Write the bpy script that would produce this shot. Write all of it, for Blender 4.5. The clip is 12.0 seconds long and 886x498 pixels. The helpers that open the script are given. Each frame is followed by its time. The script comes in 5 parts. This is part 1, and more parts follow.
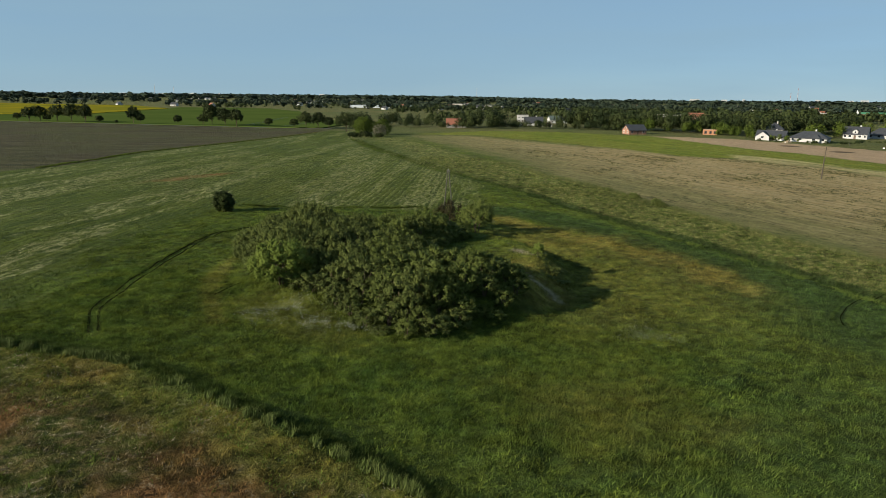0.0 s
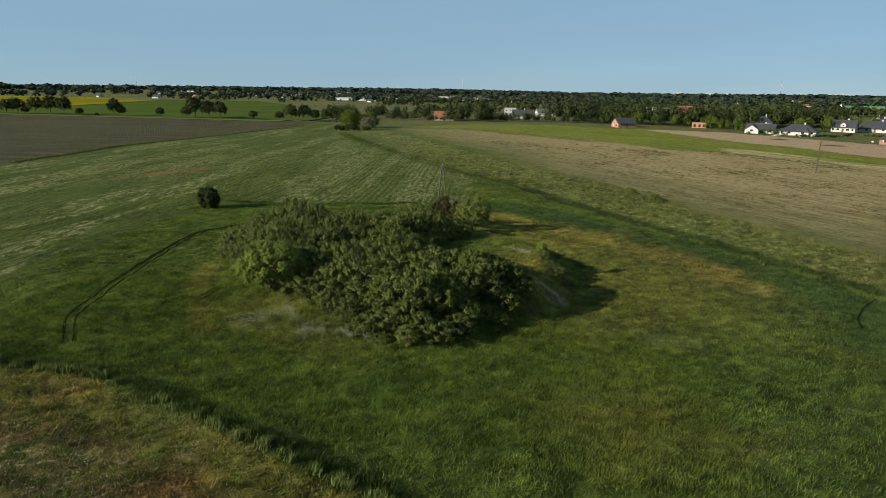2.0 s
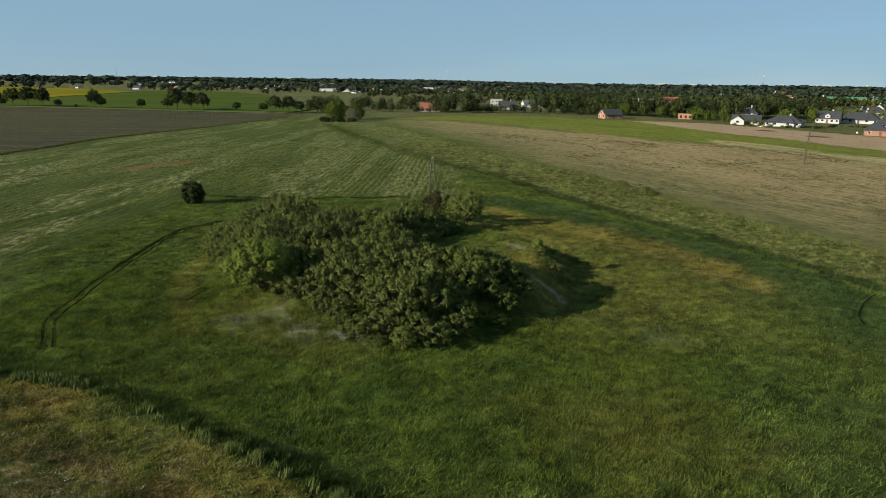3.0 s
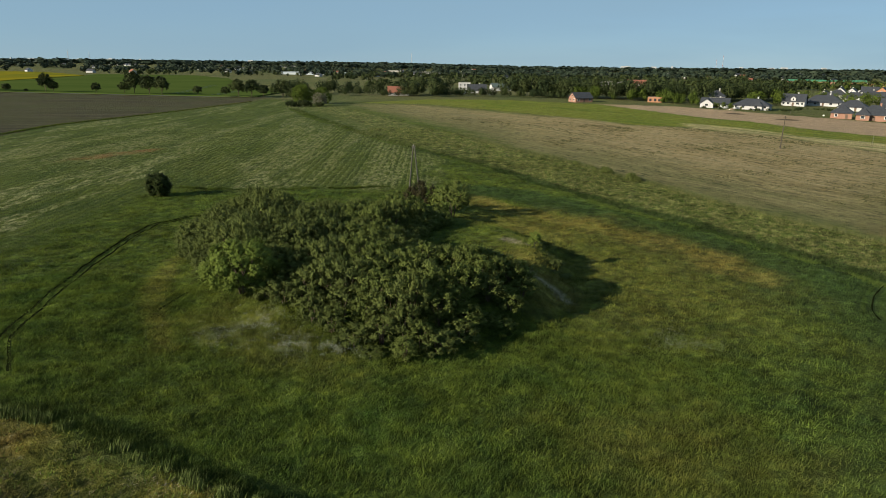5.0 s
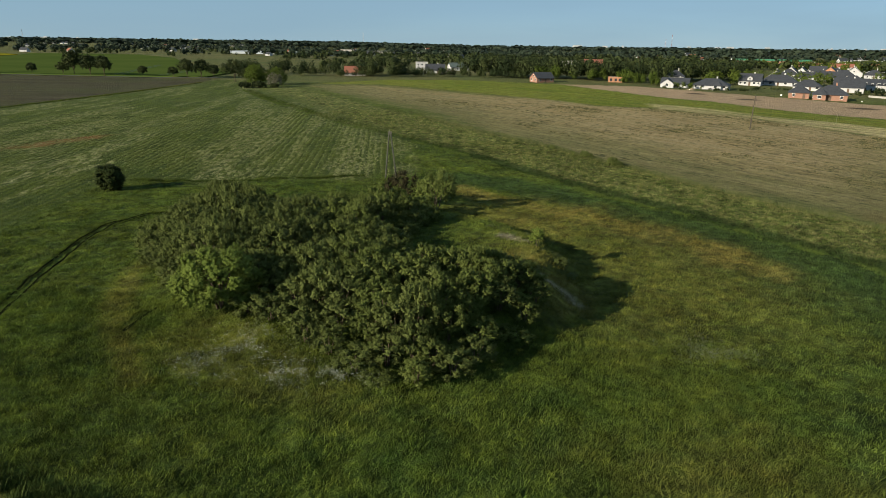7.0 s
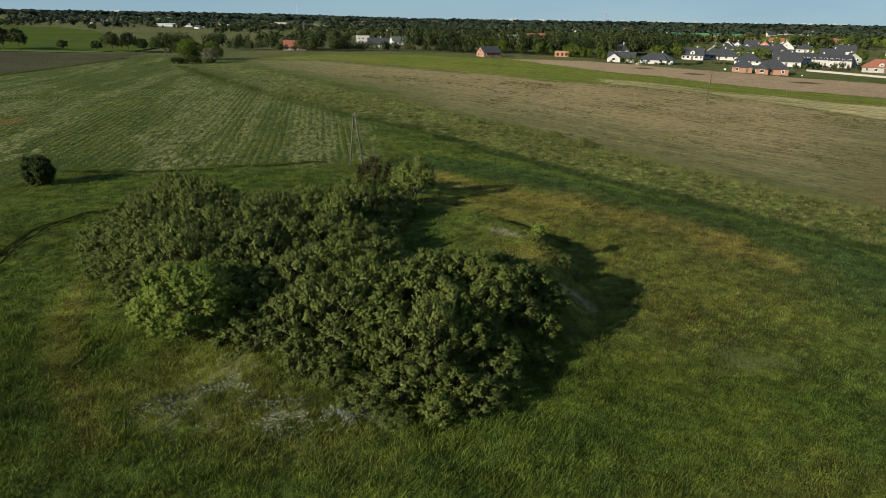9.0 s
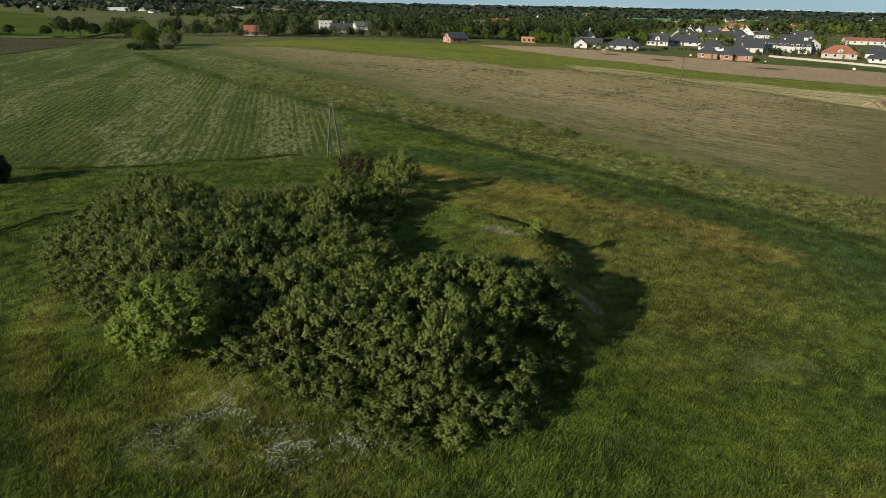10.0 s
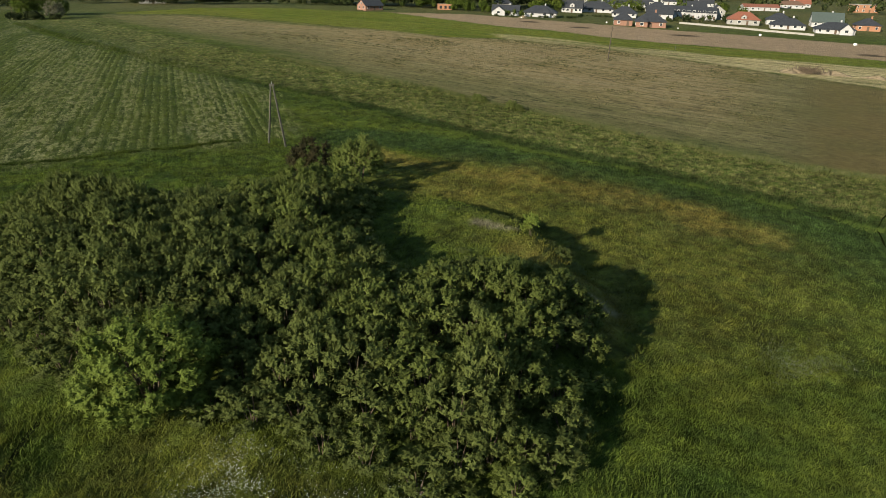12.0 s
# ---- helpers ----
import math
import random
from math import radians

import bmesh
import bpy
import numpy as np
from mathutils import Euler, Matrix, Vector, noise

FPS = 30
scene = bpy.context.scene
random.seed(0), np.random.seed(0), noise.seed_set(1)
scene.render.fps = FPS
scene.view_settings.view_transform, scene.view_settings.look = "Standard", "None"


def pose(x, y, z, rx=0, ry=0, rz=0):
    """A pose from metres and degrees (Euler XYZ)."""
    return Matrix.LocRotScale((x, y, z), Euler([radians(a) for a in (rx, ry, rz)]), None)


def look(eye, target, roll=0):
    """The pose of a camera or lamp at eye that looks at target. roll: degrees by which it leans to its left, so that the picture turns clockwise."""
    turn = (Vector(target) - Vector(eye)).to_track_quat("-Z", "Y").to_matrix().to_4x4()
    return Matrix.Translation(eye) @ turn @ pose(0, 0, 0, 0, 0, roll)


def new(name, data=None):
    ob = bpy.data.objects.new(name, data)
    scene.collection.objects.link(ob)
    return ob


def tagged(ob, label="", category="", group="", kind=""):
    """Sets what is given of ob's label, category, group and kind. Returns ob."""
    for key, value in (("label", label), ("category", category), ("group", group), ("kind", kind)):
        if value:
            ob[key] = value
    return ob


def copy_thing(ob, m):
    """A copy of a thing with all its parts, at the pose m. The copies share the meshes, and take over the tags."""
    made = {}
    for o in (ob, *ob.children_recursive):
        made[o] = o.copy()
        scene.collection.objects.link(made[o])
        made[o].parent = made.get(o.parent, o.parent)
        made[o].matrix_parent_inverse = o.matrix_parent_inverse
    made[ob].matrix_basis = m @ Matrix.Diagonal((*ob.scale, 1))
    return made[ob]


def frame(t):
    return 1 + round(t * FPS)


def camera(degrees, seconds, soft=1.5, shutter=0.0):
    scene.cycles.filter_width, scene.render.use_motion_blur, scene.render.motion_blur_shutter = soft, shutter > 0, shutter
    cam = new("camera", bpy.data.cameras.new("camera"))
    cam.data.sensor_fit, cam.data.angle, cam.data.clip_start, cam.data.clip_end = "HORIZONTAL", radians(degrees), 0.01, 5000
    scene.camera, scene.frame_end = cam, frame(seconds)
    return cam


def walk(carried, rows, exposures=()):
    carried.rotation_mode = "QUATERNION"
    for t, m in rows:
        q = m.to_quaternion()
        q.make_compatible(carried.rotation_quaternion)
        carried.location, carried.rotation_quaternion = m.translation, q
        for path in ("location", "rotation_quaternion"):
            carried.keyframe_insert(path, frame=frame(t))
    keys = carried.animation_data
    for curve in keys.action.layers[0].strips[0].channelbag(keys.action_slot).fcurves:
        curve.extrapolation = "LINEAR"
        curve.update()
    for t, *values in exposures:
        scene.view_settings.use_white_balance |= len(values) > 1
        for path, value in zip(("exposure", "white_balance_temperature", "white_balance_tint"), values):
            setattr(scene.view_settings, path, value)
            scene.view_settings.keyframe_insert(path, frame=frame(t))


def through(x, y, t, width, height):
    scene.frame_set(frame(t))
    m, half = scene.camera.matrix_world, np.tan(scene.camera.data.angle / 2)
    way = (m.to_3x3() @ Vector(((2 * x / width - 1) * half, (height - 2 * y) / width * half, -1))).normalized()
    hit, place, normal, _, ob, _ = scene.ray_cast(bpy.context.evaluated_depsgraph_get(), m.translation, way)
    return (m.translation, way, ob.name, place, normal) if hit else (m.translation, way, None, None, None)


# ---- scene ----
cam = camera(68.0, 12.0, soft=0.65)

PATH = [
    (0, (7.533, 1.679, 23.753), (7.047, 3.566, 23.303), 0.5),
    (0.5, (6.909, 2.482, 23.735), (6.433, 4.371, 23.28), 0.6),
    (1, (6.267, 3.385, 23.688), (5.801, 5.275, 23.229), 0.6),
    (1.5, (5.628, 4.343, 23.628), (5.172, 6.234, 23.164), 0.6),
    (2, (4.953, 5.325, 23.598), (4.51, 7.218, 23.128), 0.6),
    (2.5, (4.295, 6.238, 23.673), (3.873, 8.133, 23.19), 0.6),
    (3, (3.467, 7.278, 23.698), (3.069, 9.175, 23.203), 0.6),
    (5, (-0.611, 11.957, 23.76), (-0.905, 13.86, 23.219), 0.6),
    (5.5, (-1.858, 13.361, 23.825), (-2.121, 15.264, 23.27), 0.7),
    (6, (-3.151, 14.914, 23.833), (-3.381, 16.818, 23.265), 0.7),
    (6.5, (-4.484, 16.597, 23.825), (-4.679, 18.501, 23.244), 0.7),
    (7, (-5.795, 18.325, 23.808), (-5.952, 20.228, 23.212), 0.7),
    (9, (-11.203, 25.599, 23.812), (-11.181, 27.486, 23.148), 0.9),
    (9.5, (-12.586, 27.341, 23.855), (-12.512, 29.22, 23.174), 1.0),
    (10, (-13.963, 29.15, 23.906), (-13.833, 31.019, 23.205), 1.1),
    (10.5, (-15.345, 30.98, 23.913), (-15.156, 32.836, 23.193), 1.2),
    (11, (-16.817, 32.749, 23.989), (-16.565, 34.589, 23.248), 1.3),
    (11.5, (-18.223, 34.614, 24.029), (-17.907, 36.436, 23.268), 1.4),
    (12, (-19.583, 36.501, 24.055), (-19.2, 38.302, 23.274), 1.4),
]
walk(cam, [(t, look(eye, target, roll)) for t, eye, target, roll in PATH], exposures=((0.0, 1.12), (5.0, 1.08), (9.0, 1.03), (12.0, 0.99)))

# ---- light: low evening sun, clear sky ----
SUN_AZ, SUN_EL = radians(233), radians(20)
world = bpy.data.worlds.new("sky")
scene.world = world
world.use_nodes = True
wn = world.node_tree
sky = wn.nodes.new("ShaderNodeTexSky")
sky.sky_type, sky.sun_disc = "NISHITA", False
sky.sun_elevation, sky.sun_rotation = SUN_EL, SUN_AZ
sky.altitude, sky.air_density, sky.dust_density, sky.ozone_density = 2500, 1.0, 0.0, 4.0
wn.nodes["Background"].inputs[1].default_value = 0.056
# a cool cast and a few thin veils of cloud
cast = wn.nodes.new("ShaderNodeMix")
cast.data_type, cast.blend_type = "RGBA", "MULTIPLY"
cast.inputs[0].default_value, cast.inputs[7].default_value = 1.0, (0.77, 0.83, 0.89, 1)
wn.links.new(sky.outputs[0], cast.inputs[6])
wc = wn.nodes.new("ShaderNodeTexCoord")
wm = wn.nodes.new("ShaderNodeMapping")
wm.inputs["Scale"].default_value = (1.2, 1.2, 9.0)
wn.links.new(wc.outputs["Generated"], wm.inputs["Vector"])
veil = wn.nodes.new("ShaderNodeTexNoise")
veil.inputs["Scale"].default_value, veil.inputs["Detail"].default_value = 2.2, 6.0
wn.links.new(wm.outputs[0], veil.inputs["Vector"])
vr = wn.nodes.new("ShaderNodeMapRange")
vr.inputs[1].default_value, vr.inputs[2].default_value, vr.inputs[3].default_value, vr.inputs[4].default_value = 0.35, 0.7, 0.74, 0.9
wn.links.new(veil.outputs["Fac"], vr.inputs[0])
cloud = wn.nodes.new("ShaderNodeMix")
cloud.data_type = "RGBA"
cloud.inputs[7].default_value = (2.30, 3.6, 4.55, 1)
wn.links.new(vr.outputs[0], cloud.inputs[0])
wn.links.new(cast.outputs[2], cloud.inputs[6])
wn.links.new(cloud.outputs[2], wn.nodes["Background"].inputs[0])
sun = new("sun", bpy.data.lights.new("sun", "SUN"))
sun.data.energy, sun.data.angle, sun.data.color = 5.0, radians(0.6), (1.0, 0.89, 0.70)
sun_from = Vector((math.sin(SUN_AZ) * math.cos(SUN_EL), math.cos(SUN_AZ) * math.cos(SUN_EL), math.sin(SUN_EL)))
sun.matrix_basis = look(sun_from * 200, (0, 0, 0))



# ---- node helpers ----
class Mat:
    def __init__(self, name, rough=0.9):
        self.m = bpy.data.materials.new(name)
        self.m.use_nodes = True
        self.t = self.m.node_tree
        self.b = self.t.nodes["Principled BSDF"]
        self.b.inputs["Roughness"].default_value = rough
        self.b.inputs["Specular IOR Level"].default_value = 0.15
        self.geo = None

    def node(self, kind, **kw):
        n = self.t.nodes.new(kind)
        for k, v in kw.items():
            n.inputs[k].default_value = v
        return n

    def link(self, a, b):
        self.t.links.new(a, b)

    def pos(self):
        if not self.geo:
            self.geo = self.t.nodes.new("ShaderNodeNewGeometry")
        return self.geo.outputs["Position"]

    def mapped(self, turn=0.0, scale=(1, 1, 1)):
        n = self.t.nodes.new("ShaderNodeMapping")
        self.link(self.pos(), n.inputs["Vector"])
        n.vector_type = "TEXTURE"
        n.inputs["Rotation"].default_value = (0, 0, turn)
        n.inputs["Scale"].default_value = tuple(1 / s for s in scale)
        return n.outputs[0]

    def noise(self, scale, detail=3.0, rough=0.55, vec=None, lo=0.35, hi=0.65):
        n = self.node("ShaderNodeTexNoise", Scale=scale, Detail=detail, Roughness=rough)
        self.link(vec or self.pos(), n.inputs["Vector"])
        return self.span(n.outputs["Fac"], lo, hi)

    def span(self, v, lo, hi, a=0.0, b=1.0):
        r = self.node("ShaderNodeMapRange")
        for i, x in zip((1, 2, 3, 4), (lo, hi, a, b)):
            r.inputs[i].default_value = x
        self.link(v, r.inputs[0])
        return r.outputs[0]

    def attr(self, name):
        n = self.t.nodes.new("ShaderNodeAttribute")
        n.attribute_name = name
        return n.outputs["Fac"]

    def math(self, op, a, b):
        n = self.t.nodes.new("ShaderNodeMath")
        n.operation = op
        for i, v in enumerate((a, b)):
            if isinstance(v, (int, float)):
                n.inputs[i].default_value = v
            else:
                self.link(v, n.inputs[i])
        return n.outputs[0]

    def mix(self, fac, a, b):
        n = self.t.nodes.new("ShaderNodeMix")
        n.data_type = "RGBA"
        for i, v in ((0, fac), (6, a), (7, b)):
            if isinstance(v, (int, float)):
                n.inputs[i].default_value = v
            elif isinstance(v, tuple):
                n.inputs[i].default_value = (*v, 1)
            else:
                self.link(v, n.inputs[i])
        return n.outputs[2]

    def color(self, c):
        if isinstance(c, tuple):
            self.b.inputs["Base Color"].default_value = (*c, 1)
        else:
            self.link(c, self.b.inputs["Base Color"])
        return self

    def bump(self, height, strength=0.4, dist=0.1):
        n = self.node("ShaderNodeBump", Strength=strength, Distance=dist)
        self.link(height, n.inputs["Height"])
        self.link(n.outputs[0], self.b.inputs["Normal"])
        return self


def plain(name, c, c2=None, scale=1.0, rough=0.8, bump=0.0):
    m = Mat(name, rough)
    c2 = c2 or tuple(v * 0.75 for v in c)
    m.color(m.mix(m.noise(scale, 4, 0.6, lo=0.3, hi=0.7), c, c2))
    if bump:
        m.bump(m.noise(scale * 6, 4), bump, 0.05)
    return m.m


def leaf_material(name, dark, light, spread=0.5, through=0.14, grove=False):
    """Leaves: tint varies from plant to plant and from leaf to leaf, with some light through the blade."""
    m = Mat(name, 0.55)
    m.b.inputs["Specular IOR Level"].default_value = 0.03
    info = m.t.nodes.new("ShaderNodeObjectInfo")
    m.pos()
    isle = m.span(m.geo.outputs["Random Per Island"], 0, 1, 0.1, 0.8)
    patch = m.noise(0.35, 2, lo=0.35, hi=0.65)
    f = m.math("ADD", m.math("MULTIPLY", info.outputs["Random"], spread), m.math("MULTIPLY", isle, 0.5))
    f = m.math("ADD", f, m.math("MULTIPLY", patch, 0.3))
    if grove:
        f = m.math("ADD", m.math("MULTIPLY", f, 0.6), m.math("MULTIPLY", m.noise(0.085, 2, lo=0.38, hi=0.62), 0.75))
    c = m.mix(m.span(f, 0.1, 1.05), dark, light)
    m.color(c)
    tr = m.node("ShaderNodeBsdfTranslucent")
    m.link(c, tr.inputs[0])
    mx = m.node("ShaderNodeMixShader")
    mx.inputs[0].default_value = through
    m.link(m.b.outputs[0], mx.inputs[1])
    m.link(tr.outputs[0], mx.inputs[2])
    m.link(mx.outputs[0], m.t.nodes["Material Output"].inputs[0])
    return m.m


# ---- the land ----
def smooth(a, b, v):
    k = np.clip((v - a) / (b - a), 0, 1)
    return k * k * (3 - 2 * k)


def along(pts, x, y):
    """Distance from each place to a broken line."""
    best = np.full(np.shape(x), 1e9)
    for (x0, y0), (x1, y1) in zip(pts, pts[1:]):
        dx, dy = x1 - x0, y1 - y0
        k = np.clip(((x - x0) * dx + (y - y0) * dy) / (dx * dx + dy * dy), 0, 1)
        best = np.minimum(best, np.hypot(x - x0 - k * dx, y - y0 - k * dy))
    return best


def inside(pts, x, y):
    """Signed distance to a closed outline, positive inside."""
    d = along(pts + pts[:1], x, y)
    odd = np.zeros(np.shape(x), bool)
    for (x0, y0), (x1, y1) in zip(pts, pts[1:] + pts[:1]):
        if y0 != y1:
            odd ^= ((y0 > y) != (y1 > y)) & (x < (x1 - x0) * (y - y0) / (y1 - y0) + x0)
    return np.where(odd, d, -d)


def waver(x, y, size):
    """A smooth uneven value of about -1 to 1."""
    x, y = x / size, y / size
    return (np.sin(x * 1.7 + 2 * np.sin(y * 0.9)) + np.sin(y * 1.3 + 1.7 * np.sin(x * 1.1 + 1)) + np.sin((x + y) * 2.3 + np.sin(x * 2.1)) * 0.6) / 2.6


LATTICE = np.random.default_rng(9).uniform(-1, 1, (256, 256))


def lumpy(x, y, size, octaves=2):
    """Uneven value noise of about -1 to 1, with no repeats over the land."""
    out, gain = 0.0, 1.0
    for k in range(octaves):
        u, v = x / size * 2**k + 31.7 * k, y / size * 2**k + 17.3 * k
        i, j = np.floor(u).astype(int), np.floor(v).astype(int)
        a, b = u - i, v - j
        a, b = a * a * (3 - 2 * a), b * b * (3 - 2 * b)
        at = lambda p, q: LATTICE[(i + p) & 255, (j + q) & 255]
        out = out + gain * ((at(0, 0) * (1 - a) + at(1, 0) * a) * (1 - b) + (at(0, 1) * (1 - a) + at(1, 1) * a) * b)
        gain *= 0.6
    return out


DITCH = [(-126, 332), (-103, 289), (-71.6, 237), (-52, 206), (-38.5, 190), (-26, 176), (-17.6, 165.8), (-11, 157.5), (-6, 151), (-1.8, 144.6), (2.7, 138.2), (6.8, 133.2), (10.5, 128.8), (17.3, 121.2), (23.6, 115), (28.7, 108.7), (33.2, 103), (38, 96), (42, 90), (50, 80)]
RUTS = [(-37.5, 48.6), (-39, 50.4), (-41.9, 53.6), (-44.2, 59.7), (-46, 65.5), (-48.5, 72.6), (-49.7, 78), (-51.7, 85), (-52.3, 91), (-50.9, 96.5), (-47.5, 100)]
FURROW = [(-34.3, 62.6), (-34.2, 64.2), (-34.1, 66), (-33.7, 68.0)]
TROD = [(-41, 83), (-40.6, 76), (-38.4, 69.5), (-35.8, 64.2), (-32.6, 59.6), (-29.5, 56)]
LOOP = [(33.2, 79), (33.6, 82), (35.6, 86.2), (38.9, 90.9), (42.3, 93.7), (47, 96)]
HEADLAND = [(-42.3, 40), (-51.2, 51.5), (-54.6, 58.8), (-58, 67), (-62.5, 84), (-64.5, 105), (-63.5, 117.5)]
TRACK = [(-90, 116), (-64, 117.5), (-55, 119), (-46, 121.4), (-37, 126), (-29, 129.8), (-22, 132.5)]
MARGIN = [(-60, 44.5), (-42.3, 43.4), (-36, 43.6), (-31, 43.7), (-23, 41.8), (-14, 38.7), (-6.5, 36.2), (-2.3, 34.4), (15, 26)]
FIELD_EDGE = [(-113, 359), (-70, 285), (-45, 244), (-29, 220.5), (-18.9, 205), (-11.5, 194), (-4.8, 184.8), (1.3, 178), (7, 171), (11.4, 161.5), (16, 155), (20.5, 149.8), (24, 143), (27.2, 138), (30, 132.8), (36.6, 125.5), (41.7, 118.7), (46, 112.5), (50, 109), (75, 94), (115, 74)]
FIELD_BACK = [(180, 110), (150, 150), (130, 172), (114, 203), (109, 212), (101, 227.6), (91.6, 246), (80.6, 266), (62, 275), (54, 284), (32.4, 286), (17.4, 306), (-69, 383), (-110, 384)]


def height(x, y):
    x, y = np.asarray(x, float), np.asarray(y, float)
    u, v = np.clip(x / 100, -2.2, 2.2), np.clip((y - 100) / 100, -1.2, 3.5)
    bell = lambda a, b, s: np.exp(-((x - a) ** 2 + (y - b) ** 2) / s**2)
    z = 0.902 - 1.288 * u - 0.431 * v - 0.451 * u * u + 0.323 * u * v + 0.313 * v * v
    z = z + 1.07 * bell(-40, 60, 45) + 0.467 * bell(-65, 100, 50) - 1.414 * bell(10, 65, 45) + 1.402 * bell(-40, 230, 90)
    # beyond the fields the land levels out and rises a little to the west
    out = smooth(450, 900, np.hypot(x, y))
    z = z * (1 - out) + out * (1.0 + 11 * smooth(500, 1900, -0.6 * x + 0.55 * y - 300) * smooth(0, 900, -x))
    # the overgrown mound with its broken eastern lip
    r = np.hypot((x + 19) / 23.5, (y - 84) / 24.5) + 0.035 * waver(x, y, 4)
    z = z + smooth(1.0, 0.74, r) * (3.0 - z)
    z = z - 0.9 * bell(3, 94, 3) - 0.5 * bell(1.5, 84, 3) + 0.35 * bell(-2.5, 88, 2.5)
    near = smooth(260, 200, np.hypot(x, y - 60))
    z = z - (0.55 - 0.45 * smooth(130, 190, y)) * np.exp(-(along(DITCH, x, y) / 1.5) ** 2)
    z = z - 0.12 * np.exp(-(along(FURROW, x, y) / 0.5) ** 2) - 0.12 * np.exp(-((along(RUTS, x, y) - 0.42) / 0.35) ** 2)
    z = z + 0.3 * np.exp(-((along(MARGIN, x, y)) / 1.6) ** 2)
    # lodged grass lies in swirls and hummocks west of the stubble
    east = smooth(-4, 3, x - np.interp(y, [p[1] for p in FIELD_EDGE[::-1]], [p[0] for p in FIELD_EDGE[::-1]]))
    lain = lumpy(0.8 * x + 0.6 * y, 0.8 * y - 0.6 * x, 2.6) * 0.11 + lumpy(0.5 * x + 0.4 * y, 1.2 * y - 0.9 * x, 5.5) * 0.13
    return z + near * (0.03 * waver(x, y, 0.9) + 0.12 * waver(x, y, 11) + lain * (1 - east))


def covers(x, y):
    """What grows or lies where, as shares from 0 to 1."""
    wob = 0.9 * waver(x, y, 3) + 0.5 * waver(y, x, 0.8)
    far = smooth(150, 400, np.hypot(x, y))
    soft = 0.5 + 1.5 * far
    ins = lambda pts, w=1.0: smooth(-soft * w, soft * w, inside(pts, x, y) + wob * (0.7 + far))
    left = HEADLAND[1:] + TRACK[1:] + [(-23.5, 165), (-38.5, 190), (-53.5, 219), (-84, 274), (-132, 360), (-150, 405), (-178, 412), (-174, 386), (-173.6, 305), (-176.7, 229), (-163, 173), (-166, 150), (-150, 40)]
    plough = [(-800, 200), (-166, 140), (-166, 157), (-161, 173), (-176.7, 229), (-173.6, 305), (-174, 386), (-180, 422), (-320, 434), (-470, 440), (-900, 470)]
    tan = FIELD_EDGE + FIELD_BACK
    green = [(90, 266), (60, 302), (54, 285), (32.4, 286), (17.4, 306), (-69, 383), (-110, 384), (-74, 425), (-24, 430), (11, 413), (28, 411), (71, 337), (89, 324), (104, 298), (119.4, 282.3), (137, 273), (155, 262), (230, 205), (215, 190), (137, 236), (119, 243), (107, 257)]
    cream = [(55, 303), (61, 302.5), (78, 290), (91, 266.6), (107, 257.8), (119, 243), (137, 236.5), (215, 190), (130, 172), (114, 203), (109, 212), (101, 227.6), (91.6, 246), (80.6, 266), (62, 275), (54, 284)]
    soil = [(28, 411.5), (71, 338), (89, 324.5), (104, 298.5), (119.4, 283), (137, 274), (155, 262.5), (250, 192), (340, 230), (227, 300), (195, 322), (161, 339), (141, 354), (108, 379.5), (72, 408)]
    rough = MARGIN + [(15, -80), (-200, -80), (-200, 44)]
    weed = DITCH + [(62, 70), (115, 50)] + FIELD_EDGE[::-1]
    lush = smooth(7.5, 3.0, along([(-12.7, 131), (-2.7, 129), (5.2, 121.5), (12, 115), (18.4, 109.5), (24, 103), (32, 92), (40, 80)], x, y) + 1.2 * wob)
    lush = np.maximum(lush, 0.6 * smooth(130, 165, y) * smooth(13, 2, along(DITCH, x, y) + 2 * wob))
    lush = np.maximum(lush, 0.85 * smooth(11, 4, along([(17, 105), (25, 93), (33, 81), (40, 70)], x, y) + 2 * wob))
    lush = np.maximum(lush, 0.55 * np.exp(-((x - 31) ** 2 + (y - 47) ** 2) / 450))
    dry = smooth(6, 0.5, along([(-11, 122), (-4, 116.5), (3.3, 112), (10.7, 107.5), (16, 103.3), (21, 98), (24, 92)], x, y) + 1.6 * wob)
    dry = np.maximum(dry, 0.35 * smooth(9, 1, np.hypot(x - 8, y - 78) + 2 * wob))
    dry = np.maximum(dry, 0.35 * smooth(10, 1, np.hypot((x - 9) * 0.8, y - 50) + 3 * wob))
    dry = np.maximum(dry, 0.28 * smooth(5.5, 1.5, along([(-28, 61.5), (-23, 60), (-17, 57)], x, y) + 1.5 * wob))
    dry = np.maximum(dry, 0.45 * smooth(1.6, 0.3, along(TROD, x, y) + 0.5 * wob))
    dry = np.maximum(dry, 0.6 * smooth(1.2, 0.4, np.hypot((x - 0) / 15, (y - 108) / 13) + 0.15 * wob))
    dry = np.maximum(dry, 0.42 * smooth(1.15, 0.3, np.hypot((x - 10) / 21, (y - 88) / 24) + 0.12 * wob))
    # dry slope grass, coloured paler to lift the thicket's dark shade there
    dry = np.maximum(dry, 0.8 * smooth(1.1, 0.5, np.hypot((x + 0.5) / 6, (y - 79) / 10) + 0.2 * wob))
    sand = 0.8 * smooth(0.8, 0.15, along([(-4.8, 90.6), (-3.5, 89), (-2.3, 87.8)], x, y) + 0.4 * wob)
    sand = np.maximum(sand, 0.7 * smooth(0.5, 0.05, along([(-3.8, 81), (-2.4, 79.3), (-0.7, 77.9), (1.2, 77.7), (2.6, 77)], x, y) + 0.35 * wob))
    # thin shadows along the mown field's edge, painted as a dark line
    wheel = 0.15 * smooth(1.3, 0.3, along(TRACK[1:6], x, y) + 0.3 * wob)
